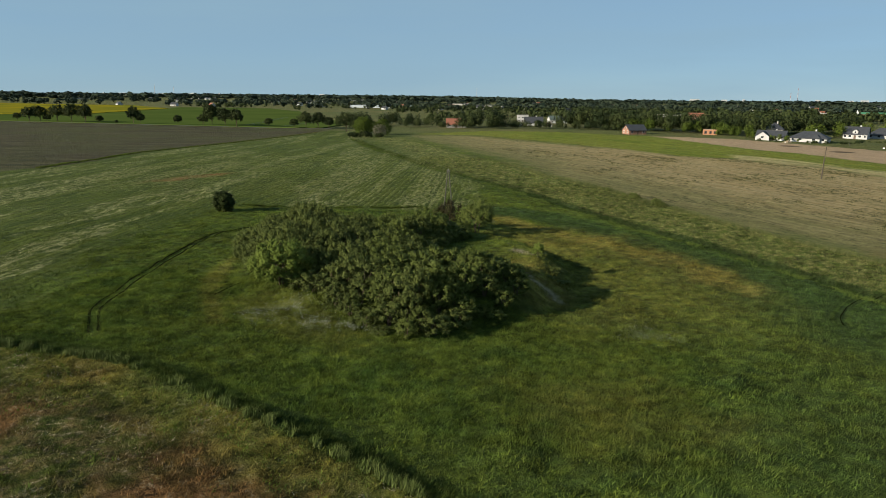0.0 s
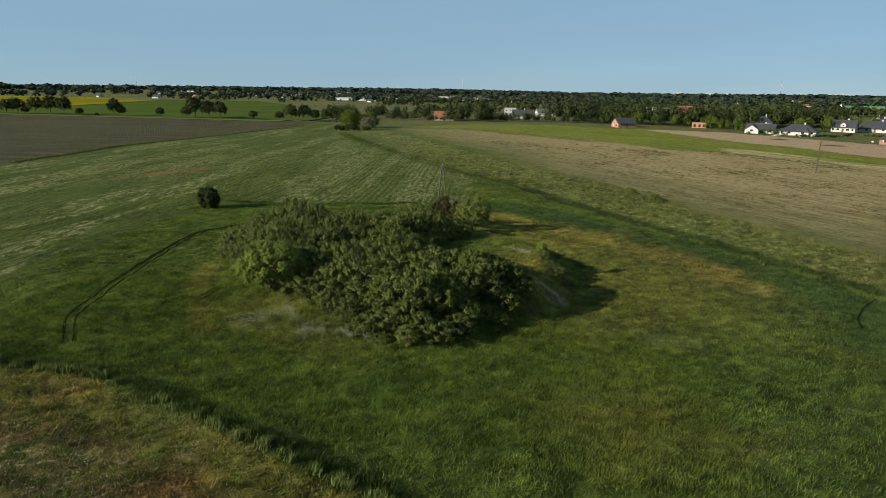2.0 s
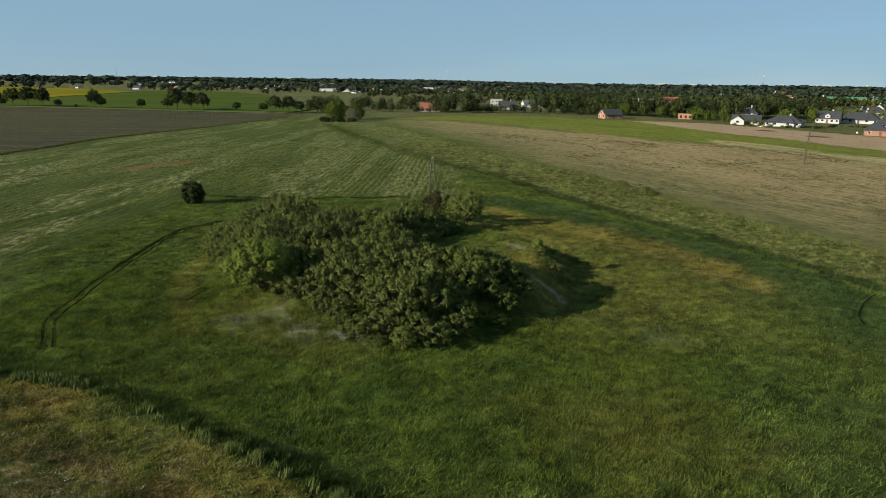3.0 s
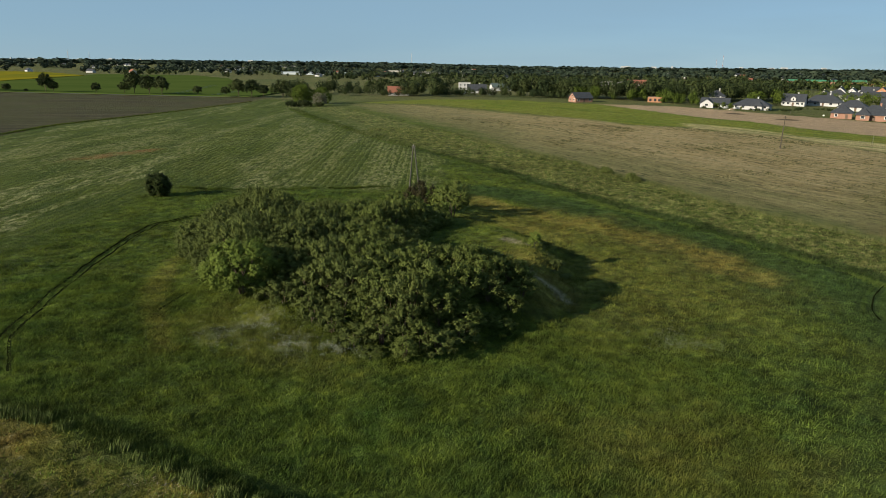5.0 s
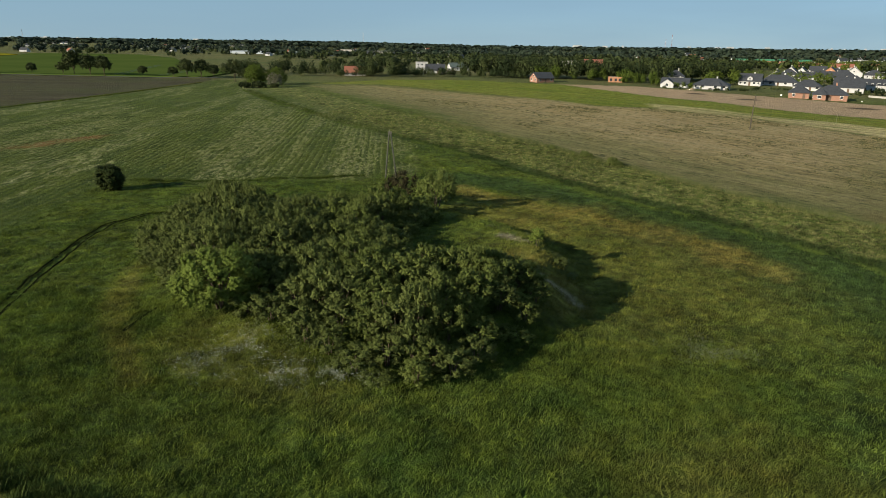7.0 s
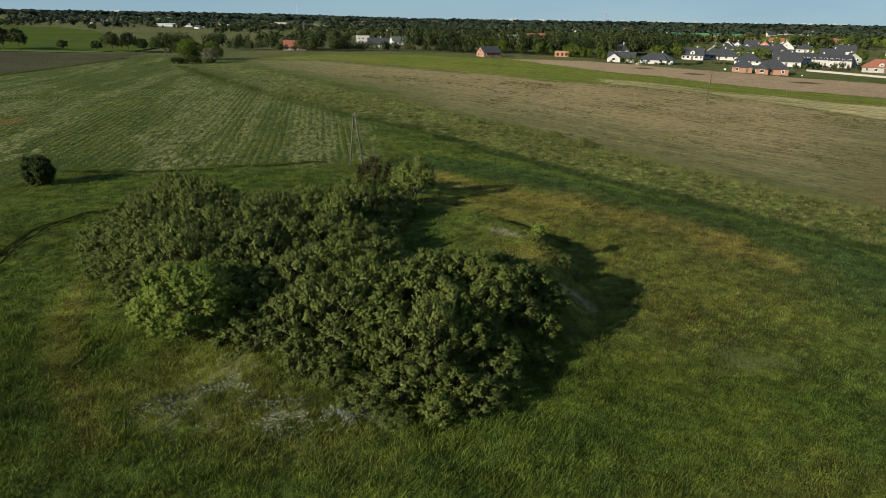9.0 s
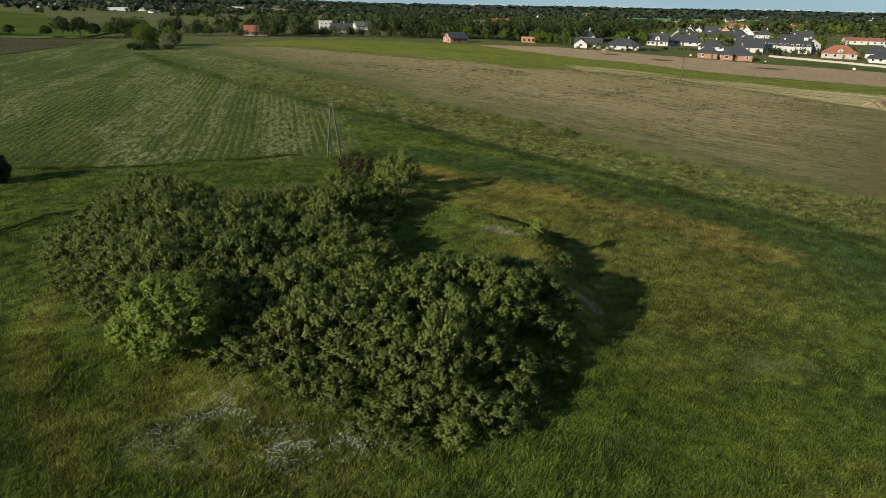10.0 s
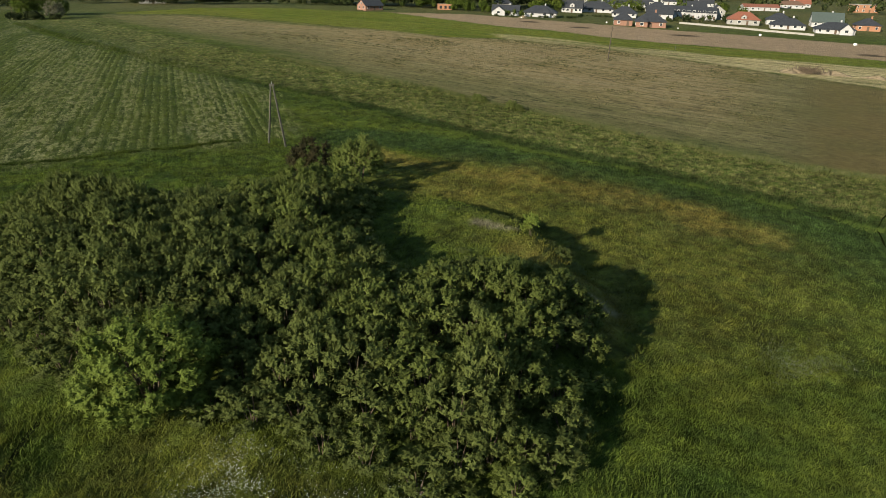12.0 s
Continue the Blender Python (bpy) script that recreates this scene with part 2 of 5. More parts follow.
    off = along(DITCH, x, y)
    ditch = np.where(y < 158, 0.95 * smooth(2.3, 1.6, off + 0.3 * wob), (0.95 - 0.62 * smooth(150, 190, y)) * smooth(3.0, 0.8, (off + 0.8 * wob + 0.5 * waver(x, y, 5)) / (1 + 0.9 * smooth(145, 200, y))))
    # band behind the margin grass, its shade put into the ground colour
    margin = smooth(1.8, 0.4, along([(px + 0.5, py + 1.0) for px, py in MARGIN], x, y) + 0.4 * wob)
    rust = smooth(1.25, 0.5, np.hypot((0.36 * (x + 104) + 0.93 * (y - 158)) / 13, (0.93 * (x + 104) - 0.36 * (y - 158)) / 3.5) + 0.2 * wob)
    # darker oval spots on the bare soil strip
    dark_spot = np.zeros(np.shape(x))
    for a, b, l in ((93, 368.7, 5), (109.5, 343.4, 5.5), (148.3, 317, 7), (192.8, 257.5, 6)):
        dark_spot = np.maximum(dark_spot, smooth(1.2, 0.7, np.hypot((x - a) / l, (y - b) / 4.5)))
    return dict(swath=smooth(-4.5, 4.5, inside(left, x, y) + 2.2 * wob + 2.5 * waver(x, y, 8)), plough=ins(plough, 1.5), tan=smooth(-3, 5 + 14 * smooth(170, 260, y) * smooth(20, -20, x), inside(tan, x, y) + (2 + 3 * far) * wob), green=ins(green), cream=ins(cream, 2.0) * (0.65 + 0.35 * smooth(85, 125, x)), soil=ins(soil), rough=ins(rough),
                weed=ins(weed), lush=lush, dry=dry, sand=sand, wheel=wheel, ditch=ditch, margin=margin, dark_spot=dark_spot, rust=rust, verge=smooth(9, 1.5, along(MARGIN, x, y) + 3 * wob), olive=np.maximum(smooth(46, 3, along(FIELD_EDGE, x, y) * (1 - 0.35 * smooth(190, 300, y)) + 5 * wob), 0.8 * smooth(-30, 5, x - 50 - 0.82 * (y - 123) + 3 * wob)), bare=0.9 * smooth(-3, 14, x - 50 - 0.82 * (y - 123) + 2 * wob), pale=0.45 + 0.55 * smooth(85, 175, y + 0.25 * x), far=smooth(330, 460, y + 0.25 * np.abs(x)))


def fill(me, verts, faces):
    """Vertices and faces of one size into a mesh."""
    verts, faces = np.ascontiguousarray(verts, np.float32), np.ascontiguousarray(faces, np.int32)
    n, k = faces.shape
    me.vertices.add(len(verts))
    me.vertices.foreach_set("co", verts.ravel())
    me.loops.add(n * k)
    me.loops.foreach_set("vertex_index", faces.ravel())
    me.polygons.add(n)
    me.polygons.foreach_set("loop_start", np.arange(0, n * k, k, dtype=np.int32))
    me.update(calc_edges=True)
    return me


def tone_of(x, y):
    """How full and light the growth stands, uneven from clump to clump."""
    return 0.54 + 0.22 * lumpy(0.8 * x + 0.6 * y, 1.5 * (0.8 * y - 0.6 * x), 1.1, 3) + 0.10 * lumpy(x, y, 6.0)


def set_covers(me, shares):
    for key, v in shares.items():
        a = me.attributes.new(key, "FLOAT", "POINT")
        a.data.foreach_set("value", np.ascontiguousarray(v, np.float32))


def land_material(name, through=0.0):
    m = Mat(name, 0.95)
    m.b.inputs["Specular IOR Level"].default_value = 0.06
    big, mid, fine = m.noise(0.045, 3), m.noise(0.33, 4), m.noise(2.4, 5, 0.65)
    micro = m.noise(7.0, 4, 0.7)
    # meadow: blue-green to yellow-green, with browned seed heads in patches
    c = m.mix(mid, MEADOW_DARK, MEADOW_LIGHT)
    c = m.mix(m.math("MULTIPLY", big, 0.32), c, MEADOW_OLIVE)
    c = m.mix(m.math("MULTIPLY", m.noise(0.9, 4, 0.7, lo=0.45, hi=0.75), 0.5), c, MEADOW_BLUE)
    c = m.mix(m.math("MULTIPLY", m.noise(0.16, 4, 0.6, lo=0.45, hi=0.62), 0.4), c, MEADOW_DARK)
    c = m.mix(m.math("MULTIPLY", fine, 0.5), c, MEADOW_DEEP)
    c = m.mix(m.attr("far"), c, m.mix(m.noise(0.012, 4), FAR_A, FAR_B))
    c = m.mix(m.math("MULTIPLY", m.attr("lush"), 0.9), c, m.mix(fine, LUSH_A, LUSH_B))
    c = m.mix(m.math("MULTIPLY", m.attr("dry"), m.span(m.noise(0.6, 5, 0.7), 0, 1, 0.35, 0.95)), c, m.mix(fine, DRY_A, DRY_B))
    c = m.mix(m.attr("weed"), c, m.mix(m.noise(0.75, 5, 0.75, lo=0.4, hi=0.6), WEED_A, m.mix(fine, WEED_B, WEED_C)))
    # mown swaths lying in rows
    bands = m.noise(0.13, 4, 0.6, m.mapped(0.17, (1, 0.14, 1)), 0.48, 0.55)
    ragged = m.noise(1.1, 6, 0.75, m.mapped(0.17, (1, 0.3, 1)), 0.47, 0.55)
    lines = m.node("ShaderNodeTexWave", Scale=0.2417, Distortion=0.5, Detail=2.0)
    lines.inputs["Detail Scale"].default_value = 0.4
    m.link(m.mapped(0.17, (1, 0.25, 1)), lines.inputs["Vector"])
    crest = m.span(lines.outputs["Fac"], 0.35, 0.9)
    broken = m.noise(0.9, 4, 0.7, m.mapped(0.17, (0.7, 0.5, 1)), 0.40, 0.54)
    rows = m.math("MULTIPLY", m.math("MULTIPLY", crest, broken), m.math("MULTIPLY", m.attr("pale"), m.noise(0.045, 3, lo=0.40, hi=0.58)))
    patchy = m.math("MULTIPLY", ragged, m.math("MULTIPLY", bands, m.span(m.attr("pale"), 0.45, 1, 1.0, 0.7)))
    sw = m.mix(m.noise(0.5, 4, 0.65, m.mapped(0.17, (1, 0.1, 1)), 0.4, 0.6), SWATH_GREEN, SWATH_GREEN_B)
    sw = m.mix(m.math("MULTIPLY", m.span(lines.outputs["Fac"], 0.4, 0.05), 0.4), sw, MEADOW_DEEP)
    sw = m.mix(m.math("MULTIPLY", m.math("MAXIMUM", m.math("MULTIPLY", rows, 0.24), m.math("MULTIPLY", patchy, 1.0)), m.noise(2.2, 4, 0.7, lo=0.36, hi=0.56)), sw, SWATH_PALE)
    sw = m.mix(m.math("MULTIPLY", m.math("MULTIPLY", m.attr("rust"), m.noise(0.25, 5, 0.7, lo=0.3, hi=0.55)), 0.9), sw, SWATH_RUST)
    c = m.mix(m.attr("swath"), c, sw)
    # dark ploughed crop with faint drill lines
    drill = m.noise(0.5, 5, 0.7, m.mapped(0.1, (0.03, 1, 1)), 0.42, 0.58)
    c = m.mix(m.attr("plough"), c, m.mix(m.math("MULTIPLY", m.noise(0.02, 3), 0.8), m.mix(drill, PLOUGH_A, PLOUGH_B), PLOUGH_G))
    # bleached stubble with dark streaks along its rows
    thin = m.noise(2.2, 5, 0.7, m.mapped(-0.85, (0.022, 1, 1)), 0.42, 0.58)
    broad = m.noise(0.5, 5, 0.7, m.mapped(-0.85, (0.045, 1, 1)), 0.42, 0.58)
    dashes = m.noise(0.75, 7, 0.78, m.mapped(-0.85, (0.4, 1, 1)), 0.54, 0.58)
    stub = m.mix(m.noise(0.04, 4, 0.6), TAN_A, TAN_B)
    stub = m.mix(m.math("MULTIPLY", broad, 0.65), stub, TAN_C)
    stub = m.mix(m.math("MULTIPLY", m.attr("olive"), m.span(m.noise(0.12, 4, 0.6, m.mapped(-0.85, (0.2, 1, 1))), 0, 1, 0.6, 1.0)), stub, TAN_GREEN)
    stub = m.mix(m.math("MULTIPLY", thin, 0.34), stub, TAN_DARK)
    stub = m.mix(m.math("MULTIPLY", dashes, m.span(m.noise(0.035, 3), 0, 1, 0.45, 1.0)), stub, TAN_DARK)
    stub = m.mix(m.attr("bare"), stub, m.mix(m.noise(0.05, 3), BARE_A, BARE_B))
    c = m.mix(m.attr("tan"), c, stub)
    strip = m.mix(m.noise(0.25, 4, 0.6, m.mapped(-0.62, (0.12, 1, 1)), 0.35, 0.7), GREEN_A, GREEN_B)
    c = m.mix(m.attr("green"), c, strip)
    c = m.mix(m.math("MULTIPLY", m.attr("cream"), m.noise(0.3, 4, 0.65, m.mapped(-0.62, (0.1, 1, 1)), 0.28, 0.52)), c, CREAM)
    c = m.mix(m.attr("soil"), c, m.mix(m.noise(0.6, 4, 0.6, m.mapped(-0.62, (0.08, 1, 1))), SOIL_A, SOIL_B))
    c = m.mix(m.attr("dark_spot"), c, DARK_SOIL)
    # rough fallow: bleached litter, rust-brown weeds, green tufts
    fall = m.mix(m.noise(0.8, 5, 0.7, lo=0.4, hi=0.6), ROUGH_GREEN, ROUGH_BROWN)
    fall = m.mix(m.math("MULTIPLY", m.noise(0.09, 3, lo=0.47, hi=0.6), 0.75), fall, ROUGH_RUST)
    fall = m.mix(m.math("MULTIPLY", m.noise(1.6, 5, 0.8, lo=0.56, hi=0.7), 0.8), fall, ROUGH_PALE)
    fall = m.mix(m.math("MULTIPLY", m.attr("verge"), 0.8), fall, m.mix(mid, ROUGH_GREEN, MEADOW_OLIVE))
    c = m.mix(m.attr("rough"), c, fall)
    c = m.mix(m.math("MULTIPLY", m.attr("margin"), 0.6), c, m.mix(fine, LUSH_B, MEADOW_DEEP))
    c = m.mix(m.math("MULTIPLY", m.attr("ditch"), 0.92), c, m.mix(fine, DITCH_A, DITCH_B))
    # track line: shade mixed into the ground colour
    c = m.mix(m.math("MULTIPLY", m.attr("wheel"), 0.92), c, TRACK_SHADE)
    c = m.mix(m.attr("sand"), c, m.mix(fine, SAND_A, SAND_B))
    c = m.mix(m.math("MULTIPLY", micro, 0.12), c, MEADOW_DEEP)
    c = m.mix(m.span(m.noise(1.7, 5, 0.7, lo=0.3, hi=0.7), 0, 1, 0.03, 0.10), c, DRY_STALKS)
    # uneven growth, and shade between the stalks painted into the colour, at every scale
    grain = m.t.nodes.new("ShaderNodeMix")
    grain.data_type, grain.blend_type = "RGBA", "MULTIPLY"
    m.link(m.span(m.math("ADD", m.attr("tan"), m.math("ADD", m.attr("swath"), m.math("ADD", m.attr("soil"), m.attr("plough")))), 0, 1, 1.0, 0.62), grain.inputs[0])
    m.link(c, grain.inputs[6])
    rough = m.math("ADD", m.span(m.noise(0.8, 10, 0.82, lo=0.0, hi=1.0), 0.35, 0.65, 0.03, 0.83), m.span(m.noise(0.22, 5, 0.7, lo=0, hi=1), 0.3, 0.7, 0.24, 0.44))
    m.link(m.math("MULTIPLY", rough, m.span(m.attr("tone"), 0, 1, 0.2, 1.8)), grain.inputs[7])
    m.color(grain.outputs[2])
    if through:
        tr = m.node("ShaderNodeBsdfTranslucent")
        m.link(grain.outputs[2], tr.inputs[0])
        mx = m.node("ShaderNodeMixShader")
        mx.inputs[0].default_value = through
        m.link(m.b.outputs[0], mx.inputs[1])
        m.link(tr.outputs[0], mx.inputs[2])
        m.link(mx.outputs[0], m.t.nodes["Material Output"].inputs[0])
        return m.m
    lie = m.math("MULTIPLY", m.math("MULTIPLY", lines.outputs["Fac"], m.attr("swath")), m.span(broken, 0, 1, 0.3, 1.0))
    return m.bump(m.math("ADD", lie, m.math("ADD", fine, m.math("MULTIPLY", micro, 0.6))), 0.8, 0.24).m


MEADOW_DARK, MEADOW_LIGHT, MEADOW_OLIVE = (0.044, 0.082, 0.008), (0.116, 0.156, 0.014), (0.130, 0.126, 0.017)
DRY_STALKS = (0.140, 0.150, 0.110)
MEADOW_BLUE, MEADOW_DEEP = (0.038, 0.074, 0.014), (0.020, 0.035, 0.005)
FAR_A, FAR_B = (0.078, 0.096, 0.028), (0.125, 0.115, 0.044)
LUSH_A, LUSH_B = (0.036, 0.066, 0.012), (0.022, 0.046, 0.010)
DRY_A, DRY_B = (0.235, 0.165, 0.036), (0.165, 0.146, 0.031)
WEED_A, WEED_B, WEED_C = (0.046, 0.074, 0.010), (0.220, 0.205, 0.080), (0.104, 0.122, 0.026)
SWATH_GREEN, SWATH_GREEN_B, SWATH_PALE, SWATH_RUST = (0.034, 0.056, 0.006), (0.066, 0.088, 0.010), (0.270, 0.268, 0.128), (0.185, 0.092, 0.036)
PLOUGH_A, PLOUGH_B, PLOUGH_G = (0.074, 0.062, 0.034), (0.020, 0.018, 0.012), (0.048, 0.052, 0.018)
TAN_A, TAN_B, TAN_C, TAN_DARK, TAN_GREEN = (0.310, 0.226, 0.106), (0.250, 0.194, 0.088), (0.390, 0.318, 0.174), (0.048, 0.050, 0.018), (0.114, 0.122, 0.040)
GREEN_A, GREEN_B, CREAM = (0.100, 0.140, 0.010), (0.180, 0.180, 0.026), (0.480, 0.400, 0.210)
SOIL_A, SOIL_B, DARK_SOIL = (0.340, 0.245, 0.160), (0.290, 0.210, 0.135), (0.070, 0.048, 0.030)
ROUGH_GREEN, ROUGH_BROWN, ROUGH_RUST, ROUGH_PALE = (0.058, 0.076, 0.011), (0.088, 0.066, 0.022), (0.175, 0.076, 0.030), (0.300, 0.260, 0.180)
BARE_A, BARE_B = (0.150, 0.112, 0.042), (0.120, 0.103, 0.035)
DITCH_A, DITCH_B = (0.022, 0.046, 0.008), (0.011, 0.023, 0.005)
TRACK_SHADE, SAND_A, SAND_B = (0.018, 0.024, 0.006), (0.400, 0.345, 0.260), (0.270, 0.225, 0.155)
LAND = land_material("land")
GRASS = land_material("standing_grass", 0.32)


def steps(knots):
    """Grid lines: from knot to knot, with the spacing growing or shrinking between them."""
    out = [knots[0][0]]
    for (a, s), (b, t) in zip(knots, knots[1:]):
        n = max(1, round((b - a) / ((s + t) / 2)))
        k = np.arange(1, n + 1) / n
        w = s * k + (t - s) * k * k / 2
        out.extend(a + (b - a) * w / w[-1])
    return np.array(out)


gx = steps([(-4800, 400), (-900, 60), (-300, 9), (-180, 2.4), (-85, 0.9), (-58, 0.65), (20, 0.65), (45, 0.75), (65, 1.0), (140, 2.2), (300, 6), (900, 60), (4800, 400)])
gy = steps([(-600, 120), (-60, 12), (15, 1.5), (36, 0.7), (110, 0.7), (135, 0.75), (200, 1.1), (330, 2.0), (440, 3.5), (900, 30), (1800, 90), (4900, 300)])
X, Y = np.meshgrid(gx, gy)
nx, ny = len(gx), len(gy)
idx = np.arange(nx * ny).reshape(ny, nx)
quads = np.stack([idx[:-1, :-1], idx[:-1, 1:], idx[1:, 1:], idx[1:, :-1]], -1).reshape(-1, 4)
shares = covers(X.ravel(), Y.ravel())
wild = (1 - np.clip(shares["tan"] + shares["swath"] * 0.7 + shares["plough"] + shares["soil"] + shares["green"] + shares["cream"], 0, 0.95)).reshape(X.shape)
lumps = wild * np.random.default_rng(2).normal(0, 1, X.shape) * (0.055 + 0.05 * smooth(100, 300, Y)) * smooth(480, 330, np.hypot(X, Y))
me = fill(bpy.data.meshes.new("ground"), np.stack([X, Y, height(X, Y) + lumps], -1).reshape(-1, 3), quads)
me.shade_smooth()
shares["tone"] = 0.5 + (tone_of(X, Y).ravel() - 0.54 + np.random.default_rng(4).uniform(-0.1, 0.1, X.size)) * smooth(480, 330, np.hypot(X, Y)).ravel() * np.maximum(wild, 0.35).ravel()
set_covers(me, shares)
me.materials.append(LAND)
tagged(new("ground", me), "gently rolling farmland of meadow, mown swaths, stubble and bare soil", "ground", kind="structure")


# ---- small builders ----
def mesh_ob(name, verts, faces, material, parent=None):
    me = fill(bpy.data.meshes.new(name), verts, faces)
    me.materials.append(material)
    ob = new(name, me)
    ob.parent = parent
    return ob


def part(name, bm, material, parent, label=""):
    me = bpy.data.meshes.new(name)
    bm.to_mesh(me)
    bm.free()
    me.materials.append(material)
    ob = new(name, me)
    ob.parent = parent
    return tagged(ob, label)


def block(bm, x, y, z, sx, sy, sz, turn=0.0):
    """A box, its place the middle of its foot."""
    m = Matrix.Translation((x, y, z + sz / 2)) @ Matrix.Rotation(turn, 4, "Z") @ Matrix.Diagonal((sx, sy, sz, 1))
    return bmesh.ops.create_cube(bm, size=1, matrix=m)


def tube(bm, pts, radii, sides=7):
    """A tapered round bar along a broken line."""
    rings = []
    for i, p in enumerate(pts):
        a, b = Vector(pts[max(0, i - 1)]), Vector(pts[min(len(pts) - 1, i + 1)])
        q = (b - a).to_track_quat("Z", "Y")
        rings.append([bm.verts.new(Vector(p) + q @ Vector((radii[i] * math.cos(k * math.tau / sides), radii[i] * math.sin(k * math.tau / sides), 0))) for k in range(sides)])
    for r, s in zip(rings, rings[1:]):
        for k in range(sides):
            bm.faces.new((r[k], r[(k + 1) % sides], s[(k + 1) % sides], s[k]))
    bm.faces.new(rings[-1])
    bm.faces.new(rings[0][::-1])


def empty(name, x, y, z=None, turn=0.0, scale=1.0):
    ob = new(name)
    ob.empty_display_size = 0.5
    ob.matrix_basis = Matrix.LocRotScale((x, y, float(height(x, y)) if z is None else z), Euler((0, 0, turn)), (scale,) * 3)
    return ob


# ---- plants ----
def leaves(r, lobes, radii, lobe_r, sprigs, per, leaf, rise=0.35, base=0.0):
    """Leaf blades on sprigs that spring from rounded lobes set over a crown. Returns vertices and three-sided faces."""
    n = lobes
    k = np.arange(n) + 0.5
    cz = 1 - k / n * (1.55 - base)
    ang = k * 2.399963 + r.uniform(0, 6.3)
    cr = np.sqrt(np.clip(1 - cz * cz, 0, 1))
    reach = r.uniform(0.68, 1.12, n)
    c = np.stack([cr * np.cos(ang), cr * np.sin(ang), cz], -1) * reach[:, None]
    c = np.vstack([c, r.normal(0, 0.33, (n // 3, 3))]) * radii
    size = lobe_r * r.uniform(0.65, 1.25, len(c))
    # sprigs lean out of the crown and upwards
    d = r.normal(size=(len(c), sprigs, 3))
    out = c / (np.linalg.norm(c, axis=1, keepdims=True) + 1e-6)
    d = d / np.linalg.norm(d, axis=2, keepdims=True) + out[:, None] * 0.55 + np.array([0, 0, rise])
    d /= np.linalg.norm(d, axis=2, keepdims=True)
    far = r.uniform(0.75, 1.15, (len(c), sprigs, 1))
    t = np.linspace(0.35, 1.0, per)[None, None, :, None]
    p = c[:, None, None] + d[:, :, None] * (size[:, None, None, None] * far[:, :, None] * t)
    p = p + r.normal(0, leaf * 0.3, p.shape)
    # blades face outwards from their lobe, towards the light, with some disorder
    face = d[:, :, None] * 0.9 + out[:, None, None] * 0.4 + np.array([0, 0, 0.35]) + r.normal(0, 0.32, p.shape)
    p, face = p.reshape(-1, 3), face.reshape(-1, 3)
    way = np.repeat(d.reshape(-1, 3), per, 0) * 0.8 + np.array([0, 0, 0.05]) + r.normal(0, 0.6, p.shape)
    way /= np.linalg.norm(way, axis=1, keepdims=True)
    side = np.cross(face, way)
    side /= np.linalg.norm(side, axis=1, keepdims=True)
    l = leaf * r.uniform(0.7, 1.35, (len(p), 1))
    v = np.stack([p - way * l * 0.5 + side * l * 0.3, p - way * l * 0.5 - side * l * 0.3, p + way * l * 0.65], 1)
    return v.reshape(-1, 3), np.arange(len(p) * 3).reshape(-1, 3)


def shoots(r, lobes, radii, lobe_r, n, per, leaf, rise=0.5, base=0.0, wide=0.6):
    """Rounded lobes over a crown, each a dome of leafy shoots round a core of shaded foliage. Returns vertices and three-sided faces."""
    k = np.arange(lobes) + 0.5
    cz = 1 - k / lobes * (1.45 - base)
    ang = k * 2.399963 + r.uniform(0, 6.3)
    cr = np.sqrt(np.clip(1 - cz * cz, 0, 1))
    c = np.stack([cr * np.cos(ang), cr * np.sin(ang), cz], -1) * r.uniform(0.72, 1.1, (lobes, 1)) * radii
    size = lobe_r * r.uniform(0.7, 1.3, (lobes, 1, 1))
    out = c / (np.linalg.norm(c, axis=1, keepdims=True) + 1e-6)
    d = r.normal(size=(lobes, n, 3))
    d = d / np.linalg.norm(d, axis=2, keepdims=True) + out[:, None] * 0.75 + np.array([0, 0, rise])
    d /= np.linalg.norm(d, axis=2, keepdims=True)
    far = size * r.uniform(0.8, 1.15, (lobes, n, 1))
    t = np.linspace(0.55, 1.0, per)[None, None, :, None]
    p = c[:, None, None] + d[:, :, None] * far[:, :, None] * t + np.array([0, 0, 0.16]) * t**2 * far[:, :, None]
    # leaves stand round their shoot, smaller to its tip
    u = np.cross(d, r.normal(size=d.shape))
    u /= np.linalg.norm(u, axis=2, keepdims=True)
    w = np.cross(d, u)
    phi = (np.arange(per) * 2.4)[None, None, :, None] + r.uniform(0, 6.3, (lobes, n, 1, 1))
    e = u[:, :, None] * np.cos(phi) + w[:, :, None] * np.sin(phi)
    way = d[:, :, None] * 0.3 + e + r.normal(0, 0.2, p.shape)
    face = d[:, :, None] + out[:, None, None] * 0.3 + np.array([0, 0, 0.2]) + r.normal(0, 0.22, p.shape)
    l = leaf * (1.25 - 0.5 * t) * r.uniform(0.8, 1.2, p.shape[:3] + (1,))
    # the core: broad leaves deep inside each lobe
    m = 22
    q = r.normal(size=(lobes, m, 3))
    q /= np.linalg.norm(q, axis=2, keepdims=True)
    pc = c[:, None] + q * size * r.uniform(0.25, 0.55, (lobes, m, 1))
    p = np.vstack([p.reshape(-1, 3), pc.reshape(-1, 3)])
    way = np.vstack([way.reshape(-1, 3), r.normal(size=(lobes * m, 3))])
    face = np.vstack([face.reshape(-1, 3), (q + r.normal(0, 0.4, q.shape)).reshape(-1, 3)])
    l = np.vstack([l.reshape(-1, 1), np.full((lobes * m, 1), leaf * 2.3)])
    way /= np.linalg.norm(way, axis=1, keepdims=True)
    side = np.cross(face, way)
    side /= np.linalg.norm(side, axis=1, keepdims=True) + 1e-9
    v = np.stack([p + side * l * wide * 0.5, p - side * l * wide * 0.5, p + way * l], 1)
    return v.reshape(-1, 3), np.arange(len(p) * 3).reshape(-1, 3)


